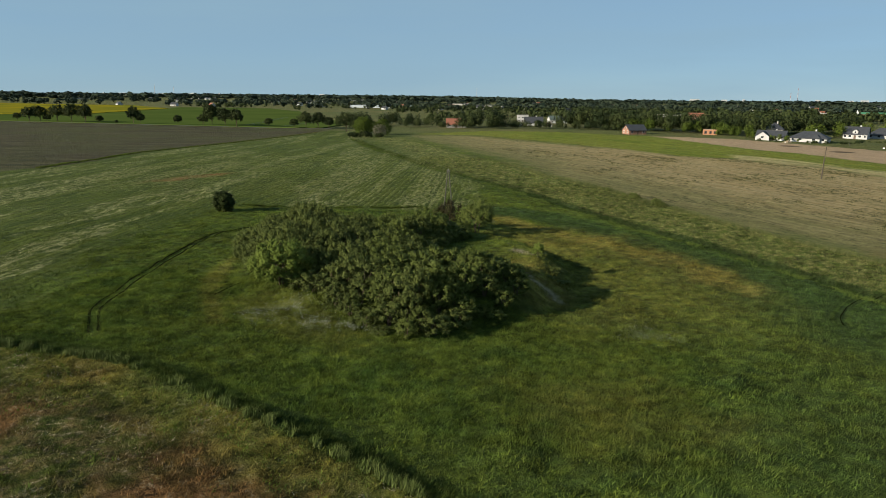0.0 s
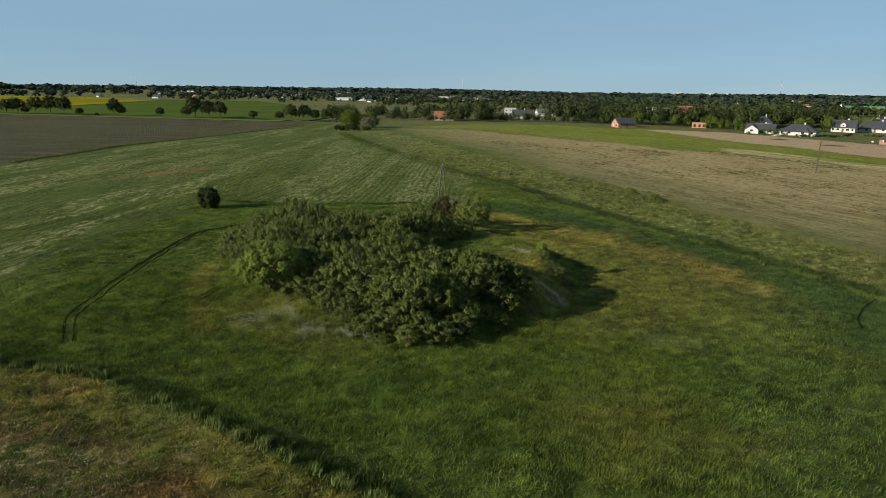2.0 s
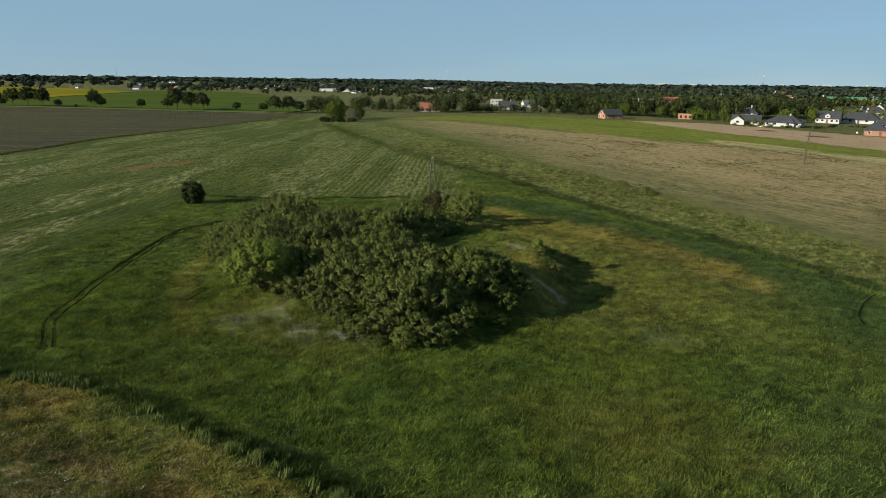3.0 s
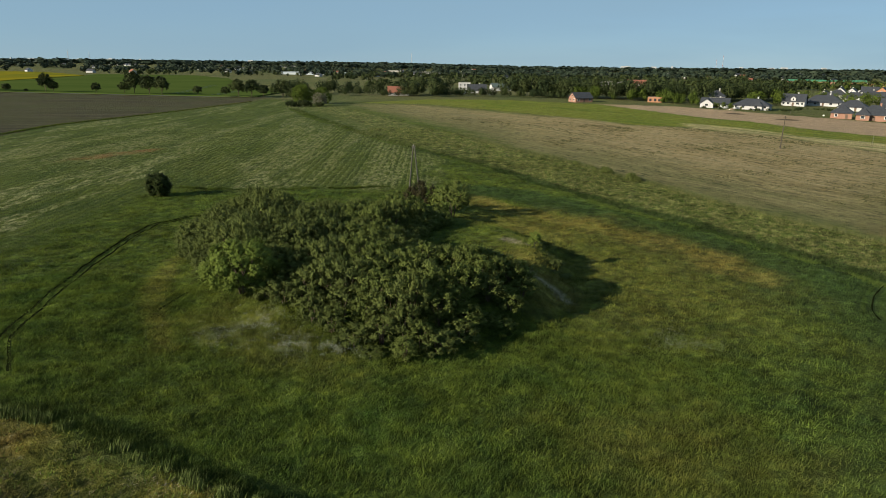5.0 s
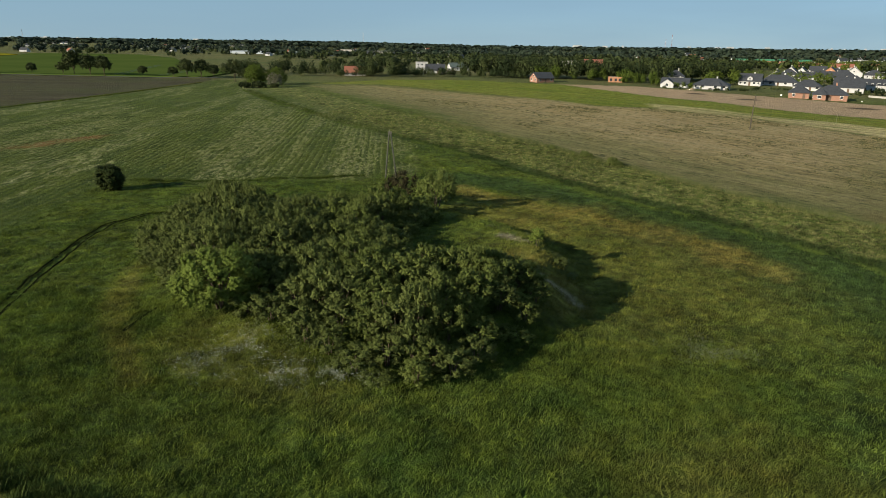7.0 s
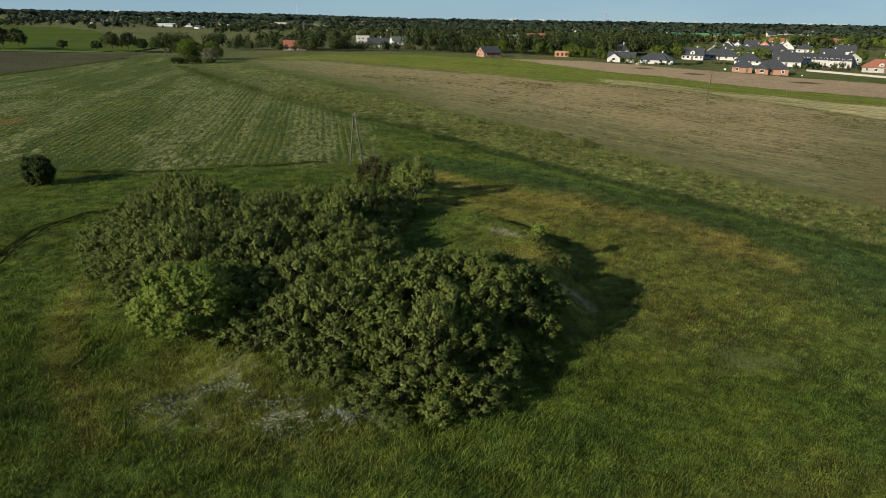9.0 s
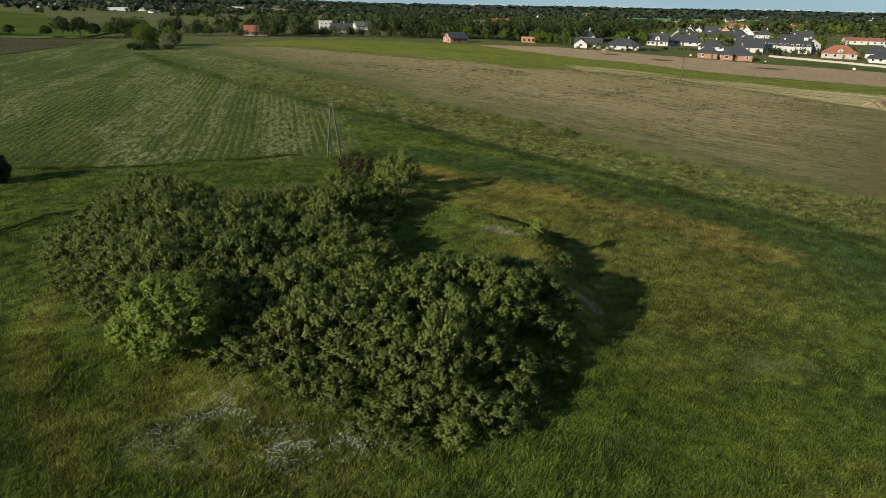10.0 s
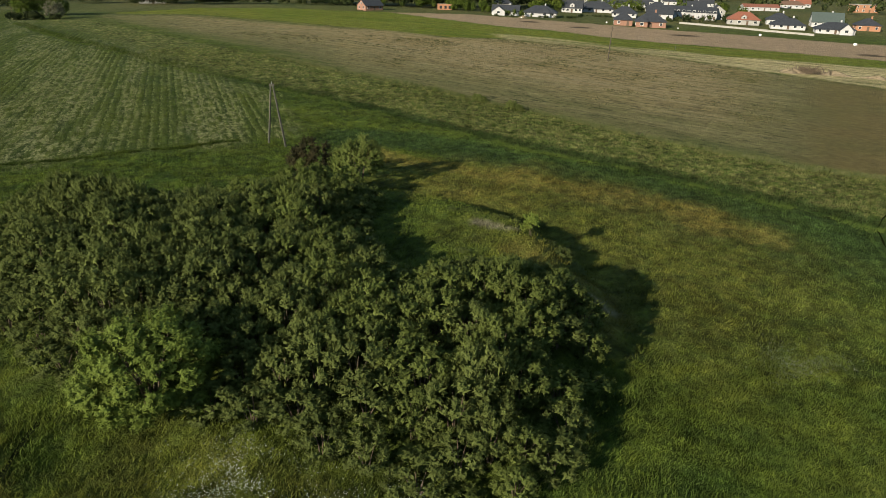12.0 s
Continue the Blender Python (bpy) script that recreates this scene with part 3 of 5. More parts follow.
BARK = plain("bark", (0.10, 0.075, 0.05), (0.05, 0.04, 0.03), 3.0, 0.95, 0.5)
LEAF_OLIVE = leaf_material("hawthorn_leaves", (0.054, 0.069, 0.019), (0.132, 0.164, 0.040), 0.2, 0.24)
LEAF_DARK = leaf_material("blackthorn_leaves", (0.052, 0.065, 0.020), (0.124, 0.151, 0.041), 0.2, 0.24)
LEAF_LIME = leaf_material("maple_leaves", (0.066, 0.094, 0.018), (0.158, 0.200, 0.042), 0.2, 0.22)
LEAF_GROVE = leaf_material("lime_tree_leaves", (0.036, 0.056, 0.010), (0.100, 0.132, 0.022), 0.2, 0.15)
LEAF_PURPLE = leaf_material("plum_leaves", (0.018, 0.018, 0.010), (0.046, 0.040, 0.018), 0.3)
LEAF_PALE = leaf_material("willow_leaves", (0.056, 0.080, 0.016), (0.150, 0.168, 0.050), 0.3, 0.2)
LEAF_WOOD = leaf_material("woodland_leaves", (0.010, 0.018, 0.008), (0.037, 0.047, 0.016), 0.3, 0.1, True)
# leaves of the far woods, with bluish haze painted into their colour
LEAF_HAZE = leaf_material("hazed_far_leaves", (0.010, 0.018, 0.013), (0.030, 0.040, 0.025), 0.3, 0.05, True)
LEAF_LONE = leaf_material("lone_bush_leaves", (0.014, 0.022, 0.007), (0.044, 0.058, 0.015), 0.2, 0.04)
LEAF_LIGHT = leaf_material("young_wood_leaves", (0.028, 0.046, 0.008), (0.070, 0.090, 0.016), 0.5)
LEAF_BLOSSOM = leaf_material("blossom_and_leaves", (0.040, 0.050, 0.018), (0.220, 0.205, 0.150), 0.2)


def stems(r, h, spread, count, thick, fork=0.0):
    """Several stems from one foot, or one trunk that forks."""
    out = []
    if fork:
        bm = bmesh.new()
        out.append(bm)
        tube(bm, [(0, 0, -0.3), (0.04, 0, h * fork * 0.5), (0.0, 0.05, h * fork)], [thick * 1.35, thick, thick * 0.85], 8)
    for k in range(count):
        a = k * math.tau / count + r.uniform(-0.4, 0.4)
        s = spread * r.uniform(0.5, 1.0)
        z0 = h * fork if fork else -0.2
        t = thick * (0.6 if fork else 1.0)
        x0, y0 = (0, 0) if fork else (0.15 * math.cos(a), 0.15 * math.sin(a))
        if not fork:
            bm = bmesh.new()
            out.append(bm)
        tube(bm, [(x0, y0, z0 - 0.05), (s * 0.4 * math.cos(a), s * 0.4 * math.sin(a), z0 + (h - z0) * 0.5), (s * math.cos(a + 0.2), s * math.sin(a + 0.2), h * r.uniform(0.85, 1.0))], [t, t * 0.7, t * 0.25], 5)
    return out


def plant(name, seed, h, radii, foot, lobes, lobe_r, sprigs, per, leaf, mat, label, category, group="", count=5, thick=0.06, fork=0.0, rise=0.35, base=0.0, bushy=False):
    """One shrub or tree standing at the origin: stems or trunk, and a crown of leaf blades."""
    r = np.random.default_rng(seed)
    ob = new(name)
    ob.empty_display_size = 0.5
    if bushy:
        v, f = shoots(r, lobes, np.array(radii), lobe_r, sprigs, per, leaf, rise, base)
    else:
        v, f = leaves(r, lobes, np.array(radii), lobe_r, sprigs, per, leaf, rise, base)
    v[:, 2] += foot
    v[:, 2] = np.maximum(v[:, 2], 0.03)
    mesh_ob("crown", v, f, mat, ob)
    for bm in stems(r, h * 0.72, radii[0] * 0.6, count, thick, fork):
        part("trunk" if fork else "stem", bm, BARK, ob)
    return tagged(ob, label, category, group)


def put(ob, x, y, scale=1.0, turn=0.0, tall=1.0, sink=0.0):
    m = Matrix.LocRotScale((x, y, float(height(x, y)) - sink), Euler((0, 0, turn)), (scale, scale, scale * tall))
    return copy_thing(ob, m)


def place(ob, x, y, scale=1.0, turn=0.0, tall=1.0):
    ob.matrix_basis = Matrix.LocRotScale((x, y, float(height(x, y))), Euler((0, 0, turn)), (scale, scale, scale * tall))
    return ob


# thicket on the mound: one outline, filled with shrubs that close up
THICKET = [(-33.6, 68.9), (-30, 66), (-24.5, 64), (-21, 62.2), (-18, 59.2), (-13.8, 57.6), (-8.8, 58.6), (-5.4, 62.8), (-2.2, 67.5), (-0.1, 72.4), (-1.6, 76.8), (-6.0, 80.4),
           (-13.6, 79.5), (-14.6, 86), (-13.6, 92), (-12.6, 98), (-14.2, 104), (-19, 107), (-23, 104.5), (-27, 101), (-32, 97), (-36.5, 102.5), (-41.5, 104.5), (-46, 101), (-46.8, 88), (-43.4, 80), (-39, 75)]
kinds = []
for k in range(5):
    kinds.append(plant("hawthorn_shrub", 20 + k, 3.9, (1.4, 1.4, 1.35), 2.0, 18, 0.56, 18, 10, 0.172, LEAF_OLIVE,
                       "dense olive-green hawthorn shrub growing in the thicket on the mound", "shrub", "thicket shrubs", base=-0.3, bushy=True))
for k in range(5):
    kinds.append(plant("blackthorn_shrub", 40 + k, 3.6, (1.35, 1.35, 1.3), 1.95, 18, 0.53, 18, 10, 0.166, LEAF_DARK,
                       "dense dark-green blackthorn shrub growing in the thicket on the mound", "shrub", "thicket shrubs", base=-0.3, bushy=True))
spots = []
r = np.random.default_rng(5)
for tries in range(9000):
    x, y = r.uniform(-48, 0), r.uniform(57, 109)
    s = float(inside(THICKET, np.array(x), np.array(y)))
    if s < 1.1 or math.hypot(x + 28.4, y - 67.6) < 3.1:
        continue
    gap = 1.5 if s < 4 else 1.72
    if all(math.hypot(x - a, y - b) > gap for a, b, _ in spots):
        spots.append((x, y, s))
used = set()
for x, y, s in spots:
    dark = (x + 0.35 * (y - 84) < -24) or r.random() < 0.2
    k = int(r.integers(5)) + (5 if dark else 0)
    # tops rise towards the middle and in the western corner, and sink along the edge
    crest = 2.35 + 1.85 * smooth(1, 6.5, s) + 1.3 * math.exp(-((x + 39) ** 2 + (y - 98) ** 2) / 50) + 0.5 * math.exp(-((x + 26) ** 2 + (y - 79) ** 2) / 60)
    crest *= r.uniform(0.91, 1.09) + 0.06 * float(lumpy(np.array(x), np.array(y), 5.0))
    size = (0.78 + 0.22 * min(1, s / 5)) * r.uniform(0.9, 1.12)
    tall = float(crest) / 4.1 / size
    turn = r.uniform(0, 6.3)
    if k in used:
        put(kinds[k], x, y, size, turn, tall, 0.45 if s < 2.6 else 0.1)
    else:
        used.add(k)
        place(kinds[k], x, y, size, turn, tall)

place(plant("field_maple", 61, 5.0, (2.8, 2.8, 2.1), 2.2, 44, 0.74, 40, 12, 0.19, LEAF_LIME,
            "bright lime-green young tree at the edge of the thicket", "tree", count=6, thick=0.09, rise=0.2, base=-0.1, bushy=True), -28.3, 67.0, 1.12, 0.4, 0.9)
place(plant("lone_bush", 62, 3.6, (1.5, 1.5, 1.5), 1.75, 30, 0.66, 28, 12, 0.22, LEAF_LONE,
            "lone dark-green rounded bush on the meadow beside the mown swaths", "bush", base=-0.45, bushy=True), -63.4, 110.4, 1.12, 1.0, 0.86)
place(plant("willow_bush", 63, 4.6, (2.2, 2.2, 1.9), 2.3, 26, 0.8, 28, 12, 0.17, LEAF_PALE,
            "loose yellow-green willow bush at the back of the mound", "bush", bushy=True), -14.2, 108.5, 1.2, 2.0)
place(plant("plum_bush", 64, 3.6, (1.6, 1.6, 1.5), 1.9, 20, 0.6, 28, 12, 0.15, LEAF_PURPLE,
            "dark purplish-brown wild plum bush behind the thicket", "bush", bushy=True), -19.6, 110.5, 1.3, 0.0)
place(plant("sapling", 65, 2.4, (0.8, 0.8, 0.95), 1.5, 12, 0.4, 12, 6, 0.2, LEAF_LIME,
            "small bright-green sapling on the broken lip of the mound", "sapling", count=3, thick=0.03), -1.3, 86.4, 0.8, 0.0)
low = plant("low_scrub", 66, 1.3, (1.1, 1.1, 0.6), 0.6, 18, 0.45, 18, 6, 0.19, LEAF_DARK,
            "low dark-green scrub on the eastern slope of the mound", "scrub", "slope scrub")
place(low, 1.0, 84.9, 0.9, 0.3, 0.6)
for x, y, s, t in ((1.9, 83.2, 0.7, 1.0), (0.3, 86.4, 0.6, 2.0), (2.4, 85.0, 0.6, 3.0), (0.8, 82.0, 0.6, 2.2), (-9.3, 104.3, 0.7, 4.0), (-6.5, 94.2, 0.45, 0.5), (-7.8, 84.0, 0.5, 1.5), (-2.2, 92.4, 0.6, 5.0), (-1.2, 91.2, 0.55, 3.1)):
    put(low, x, y, s, t, 0.6)
weedy = plant("dock_weed", 67, 1.1, (0.8, 0.8, 0.6), 0.6, 14, 0.36, 14, 5, 0.2, LEAF_DARK,
              "dark-green weed clump at the edge of the stubble field", "weed", "field edge weeds", count=4, thick=0.02)
place(weedy, 12.4, 159.0, 1.15, 0.0)
r = np.random.default_rng(12)
for x, y, s in ((13.0, 157.8, 0.9), (17.2, 152.4, 1.0), (18.3, 151.2, 0.7), (6.4, 170.0, 0.5), (10.4, 162.4, 0.45)):
    put(weedy, x, y, s, r.uniform(0, 6))

# ---- grass, weeds and flowers as joined tufts ----
def tufts(r, x, y, blades, tall, wide, lean, spread):
    """Bent grass blades in tufts: vertices and three-sided faces."""
    n = len(x)
    z = height(x, y)
    px = x[:, None] + r.normal(0, spread, (n, blades))
    py = y[:, None] + r.normal(0, spread, (n, blades))
    h = tall[:, None] * r.uniform(0.6, 1.15, (n, blades))
    a, b = r.uniform(0, 6.3, (n, blades)), r.uniform(0, 6.3, (n, blades))
    w = wide * r.uniform(0.7, 1.3, (n, blades))
    tip = np.stack([px + np.cos(b) * h * lean + 0.25 * h, py + np.sin(b) * h * lean, z[:, None] + h], -1)
    foot = z[:, None] - 0.03
    v = np.stack([np.stack([px - np.cos(a) * w, py - np.sin(a) * w, foot + 0 * px], -1), np.stack([px + np.cos(a) * w, py + np.sin(a) * w, foot + 0 * px], -1), tip], 2)
    return v.reshape(-1, 3), np.arange(n * blades * 3).reshape(-1, 3)


def grow(name, label, r, x, y, tall, blades=4, wide=0.05, lean=0.45, material=None, spread=0.09, tone=(0.12, 1.0), **force):
    v, f = tufts(r, x, y, blades, tall, wide, lean, spread)
    me = fill(bpy.data.meshes.new(name), v, f)
    if not material:
        shares = covers(x, y)
        for k, a in force.items():
            shares[k] = np.full(len(x), a)
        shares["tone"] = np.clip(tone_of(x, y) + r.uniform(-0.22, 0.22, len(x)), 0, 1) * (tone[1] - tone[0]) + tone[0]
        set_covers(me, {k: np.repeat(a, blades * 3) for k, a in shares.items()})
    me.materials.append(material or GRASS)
    return tagged(new(name, me), label, "grass", kind="stuff")


r = np.random.default_rng(3)
x, y = r.uniform(-82, 62, 175000), 30 + 145 * r.random(175000) ** 1.3
c = covers(x, y)
clump = 0.5 + 0.5 * waver(x, y, 1.1) * waver(y, x, 2.7)
rut = np.minimum(along(RUTS, x, y), along(LOOP, x, y) + 0.35)
keep = (abs(rut - 0.42) > 0.28) & (inside(THICKET, x, y) < 1.9) & (c["swath"] * 0.75 < r.random(len(x))) & (c["tan"] < 0.5) & (c["rough"] < 0.6) & (c["wheel"] < 0.2) & (c["sand"] < 0.55) & (r.random(len(x)) < 0.45 + 0.55 * clump)
x, y, rut = x[keep], y[keep], rut[keep]
tall = (0.16 + 0.34 * (0.5 + 0.5 * waver(x, y, 2.2)) * r.uniform(0.4, 1.3, len(x))) * np.where(rut < 1.5, 0.5, 1.0)
grow("meadow_grass", "tall uneven green meadow grass with browned seed heads", r, x, y, tall * 0.85, 4, 0.038, 0.6, None, 0.2, (0.12, 1.0))
x, y = r.uniform(-50, 16, 52000), r.uniform(42, 70, 52000)
c = covers(x, y)
keep = (c["rough"] < 0.5) & (inside(THICKET, x, y) < 1.6) & (c["swath"] < 0.5) & (np.abs(along(RUTS, x, y) - 0.42) > 0.28)
x, y = x[keep], y[keep]
grow("fine_grass", "fine upright grass before the thicket", r, x, y, r.uniform(0.14, 0.28, len(x)), 4, 0.024, 0.7, None, 0.22, (0.4, 1.0))
x, y = r.uniform(-60, 15, 34000), r.uniform(14, 46, 34000)
c = covers(x, y)
keep = (c["rough"] > 0.5) & (waver(x, y, 0.7) + 0.5 * waver(y, x, 2.0) > r.uniform(-0.9, 0.9, len(x)))
x, y = x[keep], y[keep]
grow("fallow_weeds", "patchy weeds and bleached litter on the fallow field", r, x, y, r.uniform(0.1, 0.35, len(x)), 5, 0.04, 0.8, None, 0.22)
x, y = r.uniform(-60, 15, 16000), r.uniform(14, 45, 16000)
keep = (covers(x, y)["rough"] > 0.5) & (waver(x, y, 0.8) + 0.7 * waver(y, x, 2.5) + 0.9 * covers(x, y)["verge"] > r.uniform(0.3, 1.4, len(x)))
x, y = x[keep], y[keep]
grow("fallow_grass", "green grass tufts among the litter of the fallow field", r, x, y, r.uniform(0.12, 0.32, len(x)), 5, 0.035, 0.7, None, 0.2, (0.35, 1.0), rough=0.0)
LITTER = plain("bleached_litter", (0.300, 0.265, 0.185), (0.170, 0.138, 0.085), 1.5)
x, y = r.uniform(-60, 15, 30000), r.uniform(14, 43, 30000)
keep = (covers(x, y)["rough"] > 0.9) & (waver(x, y, 1.6) + 0.8 * waver(y, x, 5) > r.uniform(0.0, 1.5, len(x)))
x, y = x[keep], y[keep]
grow("straw_litter", "bleached straw lying on the fallow field", r, x, y, r.uniform(0.05, 0.13, len(x)), 4, 0.022, 3.0, LITTER, 0.2)
HAY = plain("drying_hay", (0.158, 0.170, 0.070), (0.050, 0.074, 0.013), 0.5)
STRAW = plain("tall_straw", (0.110, 0.112, 0.044), (0.036, 0.052, 0.014), 0.9)
TALL_GRASS = plain("tall_grass", (0.100, 0.124, 0.036), (0.044, 0.068, 0.013), 1.2)
FRESH = plain("fresh_grass", (0.062, 0.086, 0.015), (0.036, 0.060, 0.009), 0.8)
STUBBLE_WEED = plain("stubble_weed", (0.060, 0.056, 0.020), (0.034, 0.040, 0.012), 0.8)
# raked rows of drying grass
n = 95000
v = 50 + 190 * r.random(n) ** 1.1
row = r.integers(-80, 16, n)
u = (row + 0.25) * 1.3 + r.normal(0, 0.1, n)
x, y = u * 0.985 - v * 0.17, u * 0.17 + v * 0.985
patch = waver(u, v * 0.15, 4) + 0.5 * waver(x, y, 9) + 0.5 * waver(row * 2.1, v, 1.1)
keep = (covers(x, y)["swath"] > 0.6) & (patch + 1.1 * smooth(110, 150, y) > r.uniform(-0.1, 1.4, n))
x, y = x[keep], y[keep]
grow("mown_swaths", "rows of cut pale-green grass drying on the field", r, x, y, r.uniform(0.08, 0.2, len(x)), 3, 0.06, 0.6, HAY, 0.1)


def beside(pts, n, lo, hi):
    """Places along a broken line, set off to its side."""
    seg = np.array([math.hypot(b[0] - a[0], b[1] - a[1]) for a, b in zip(pts, pts[1:])])
    at = np.r_[0, np.cumsum(seg)]
    s = r.uniform(0, at[-1], n)
    px, py = np.array([p[0] for p in pts]), np.array([p[1] for p in pts])
    x, y = np.interp(s, at, px), np.interp(s, at, py)
    k = np.clip(np.searchsorted(at, s) - 1, 0, len(seg) - 1)
    dx, dy = (px[k + 1] - px[k]) / seg[k], (py[k + 1] - py[k]) / seg[k]
    off = r.uniform(lo, hi, n)
    return x - dy * off, y + dx * off


# tall pale grass clumps standing along the margin, rank growth behind painted as shade
x, y = beside(MARGIN, 5200, -0.25, 0.35)
keep = waver(x * 1.3, y, 0.8) + 0.5 * waver(x, y, 3.0) > 0.1
x, y = x[keep], y[keep]
grow("margin_grass", "tall pale grass standing in clumps along the field margin", r, x, y, r.uniform(0.3, 0.8, len(x)), 6, 0.028, 0.25, TALL_GRASS, 0.12)
x, y = beside(MARGIN, 6500, 0.4, 1.7)
grow("margin_shade_weeds", "rank growth coloured dark-green as shade along the field margin", r, x, y, r.uniform(0.15, 0.38, len(x)), 5, 0.04, 0.6, None, 0.15, margin=1.0)
# rank growth on the strip beyond the ditch
x, y = r.uniform(-60, 66, 90000), r.uniform(86, 235, 90000)
keep = (covers(x, y)["weed"] > 0.5) & (waver(x, y, 0.9) + 0.4 * waver(y, x, 0.35) > r.uniform(-0.8, 0.9, len(x)))
x, y = x[keep], y[keep]
grow("strip_weeds", "rank weeds and bleached stalks on the strip beside the ditch", r, x, y, r.uniform(0.15, 0.6, len(x)), 4, 0.045, 0.8, None, 0.16, (0.05, 1.0))
x, y = beside(FIELD_EDGE[3:], 5000, -0.5, 0.8)
keep = waver(x, y, 1.5) > -0.5
x, y = x[keep], y[keep]
grow("edge_stalks", "dry upright stalks along the edge of the stubble field", r, x, y, r.uniform(0.35, 0.9, len(x)), 4, 0.045, 0.3, STRAW, 0.15)
x, y = beside(DITCH, 6000, -3.2, -1.9)
keep = waver(x, y, 2.5) > r.uniform(-0.2, 0.7, len(x))
x, y = x[keep], y[keep]
grow("ditch_grass", "fresh yellow-green grass along the ditch bank", r, x, y, r.uniform(0.25, 0.6, len(x)), 4, 0.05, 0.5, FRESH, 0.2)
x, y = beside(DITCH, 11000, -1.8, 1.8)
keep = waver(x, y, 1.6) > r.uniform(-1.0, 0.5, len(x))
x, y = x[keep], y[keep]
grow("ditch_rushes", "dark rank grass in the ditch", r, x, y, r.uniform(0.15, 0.5, len(x)), 4, 0.05, 0.6, None, 0.2)
# grass on the track line, darkened to stand in for thin shadows
x, y = beside(TRACK[1:6], 2600, -0.35, 0.35)
keep = waver(x, y, 1.2) > r.uniform(-1.0, 0.6, len(x))
x, y = x[keep], y[keep]
grow("track_shade_grass", "uncut grass coloured dark as shade along the edge of the mown field", r, x, y, r.uniform(0.15, 0.38, len(x)), 5, 0.045, 0.6, None, 0.15, margin=0.45, swath=0.0)
x, y = beside([(-163, 165), (-176.7, 229), (-173.6, 305), (-174, 386)], 3000, -0.6, 0.6)
grow("boundary_grass", "dark uncut grass between the mown and the ploughed field", r, x, y, r.uniform(0.3, 0.7, len(x)), 4, 0.08, 0.5, None, 0.2, margin=0.1, swath=0.0, plough=0.0)
# weeds in short lines on the stubble
n = 11000
x, y = r.uniform(-60, 120, n), r.uniform(90, 290, n)
c = covers(x, y)
keep = (c["tan"] > 0.7) & (c["olive"] < 0.75) & (waver(x, y, 13) + 0.5 * waver(y, x, 4) > r.uniform(-0.1, 1.2, n))
x, y = np.repeat(x[keep], 7), np.repeat(y[keep], 7)
a, b = r.normal(0, 0.2, len(x)), r.normal(0, 0.85, len(x))
x, y = x + 0.75 * a + 0.66 * b, y + 0.66 * a - 0.75 * b
grow("stubble_weeds", "short lines of dark weeds on the stubble", r, x, y, r.uniform(0.12, 0.34, len(x)), 4, 0.085, 0.8, STUBBLE_WEED, 0.16)


# wheel ruts: two worn lines, shade painted in near-black, with standing grass beside them
RUT_SHADED_SOIL = plain("worn_rut_and_shade", (0.014, 0.018, 0.006), (0.008, 0.010, 0.004), 1.5, 1.0, 0.5)
RUT_SHADED_SOIL.node_tree.nodes["Principled BSDF"].inputs["Specular IOR Level"].default_value = 0.0


def ruts(label, pts, wide, gauge):
    seg = np.array([math.hypot(b[0] - a[0], b[1] - a[1]) for a, b in zip(pts, pts[1:])])
    at = np.r_[0, np.cumsum(seg)]
    s = np.arange(0, at[-1], 0.5)
    px, py = np.interp(s, at, [p[0] for p in pts]), np.interp(s, at, [p[1] for p in pts])
    k = np.hanning(9) / np.hanning(9).sum()
    px, py = np.convolve(np.pad(px, 4, "edge"), k, "valid"), np.convolve(np.pad(py, 4, "edge"), k, "valid")
    dx, dy = np.gradient(px), np.gradient(py)
    l = np.hypot(dx, dy)
    dx, dy = dx / l, dy / l
    for off in gauge:
        w = wide + 0.04 * waver(s, s * 0 + off, 0.8)
        rows = []
        for q in (-1, 0, 1):
            x, y = px - dy * (off + q * w), py + dx * (off + q * w)
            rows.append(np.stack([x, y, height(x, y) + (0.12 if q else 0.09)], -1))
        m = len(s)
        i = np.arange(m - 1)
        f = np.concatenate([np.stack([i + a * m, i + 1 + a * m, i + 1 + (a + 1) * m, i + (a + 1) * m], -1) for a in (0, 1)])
        tagged(mesh_ob("wheel_rut", np.concatenate(rows), f, RUT_SHADED_SOIL), label, "rut", kind="structure")
    line = list(zip(px, py))
    x, y = [], []
    for lo, hi in ((-0.95, -0.65), (0.65, 0.95)):
        a, b = beside(line, int(len(s) * 9), lo, hi)
        x.append(a)
        y.append(b)
    x, y = np.concatenate(x), np.concatenate(y)
    grow("rut_grass", "tall grass standing beside the wheel ruts", r, x, y, r.uniform(0.10, 0.22, len(x)), 4, 0.04, 0.4, None, 0.08)


ruts("worn wheel rut, painted dark with its shade, curving through the meadow", RUTS, 0.13, (-0.42, 0.42))
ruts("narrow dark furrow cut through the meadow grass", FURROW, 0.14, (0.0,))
ruts("worn wheel rut, painted dark with its shade, looping through the meadow grass", LOOP, 0.08, (0.0,))


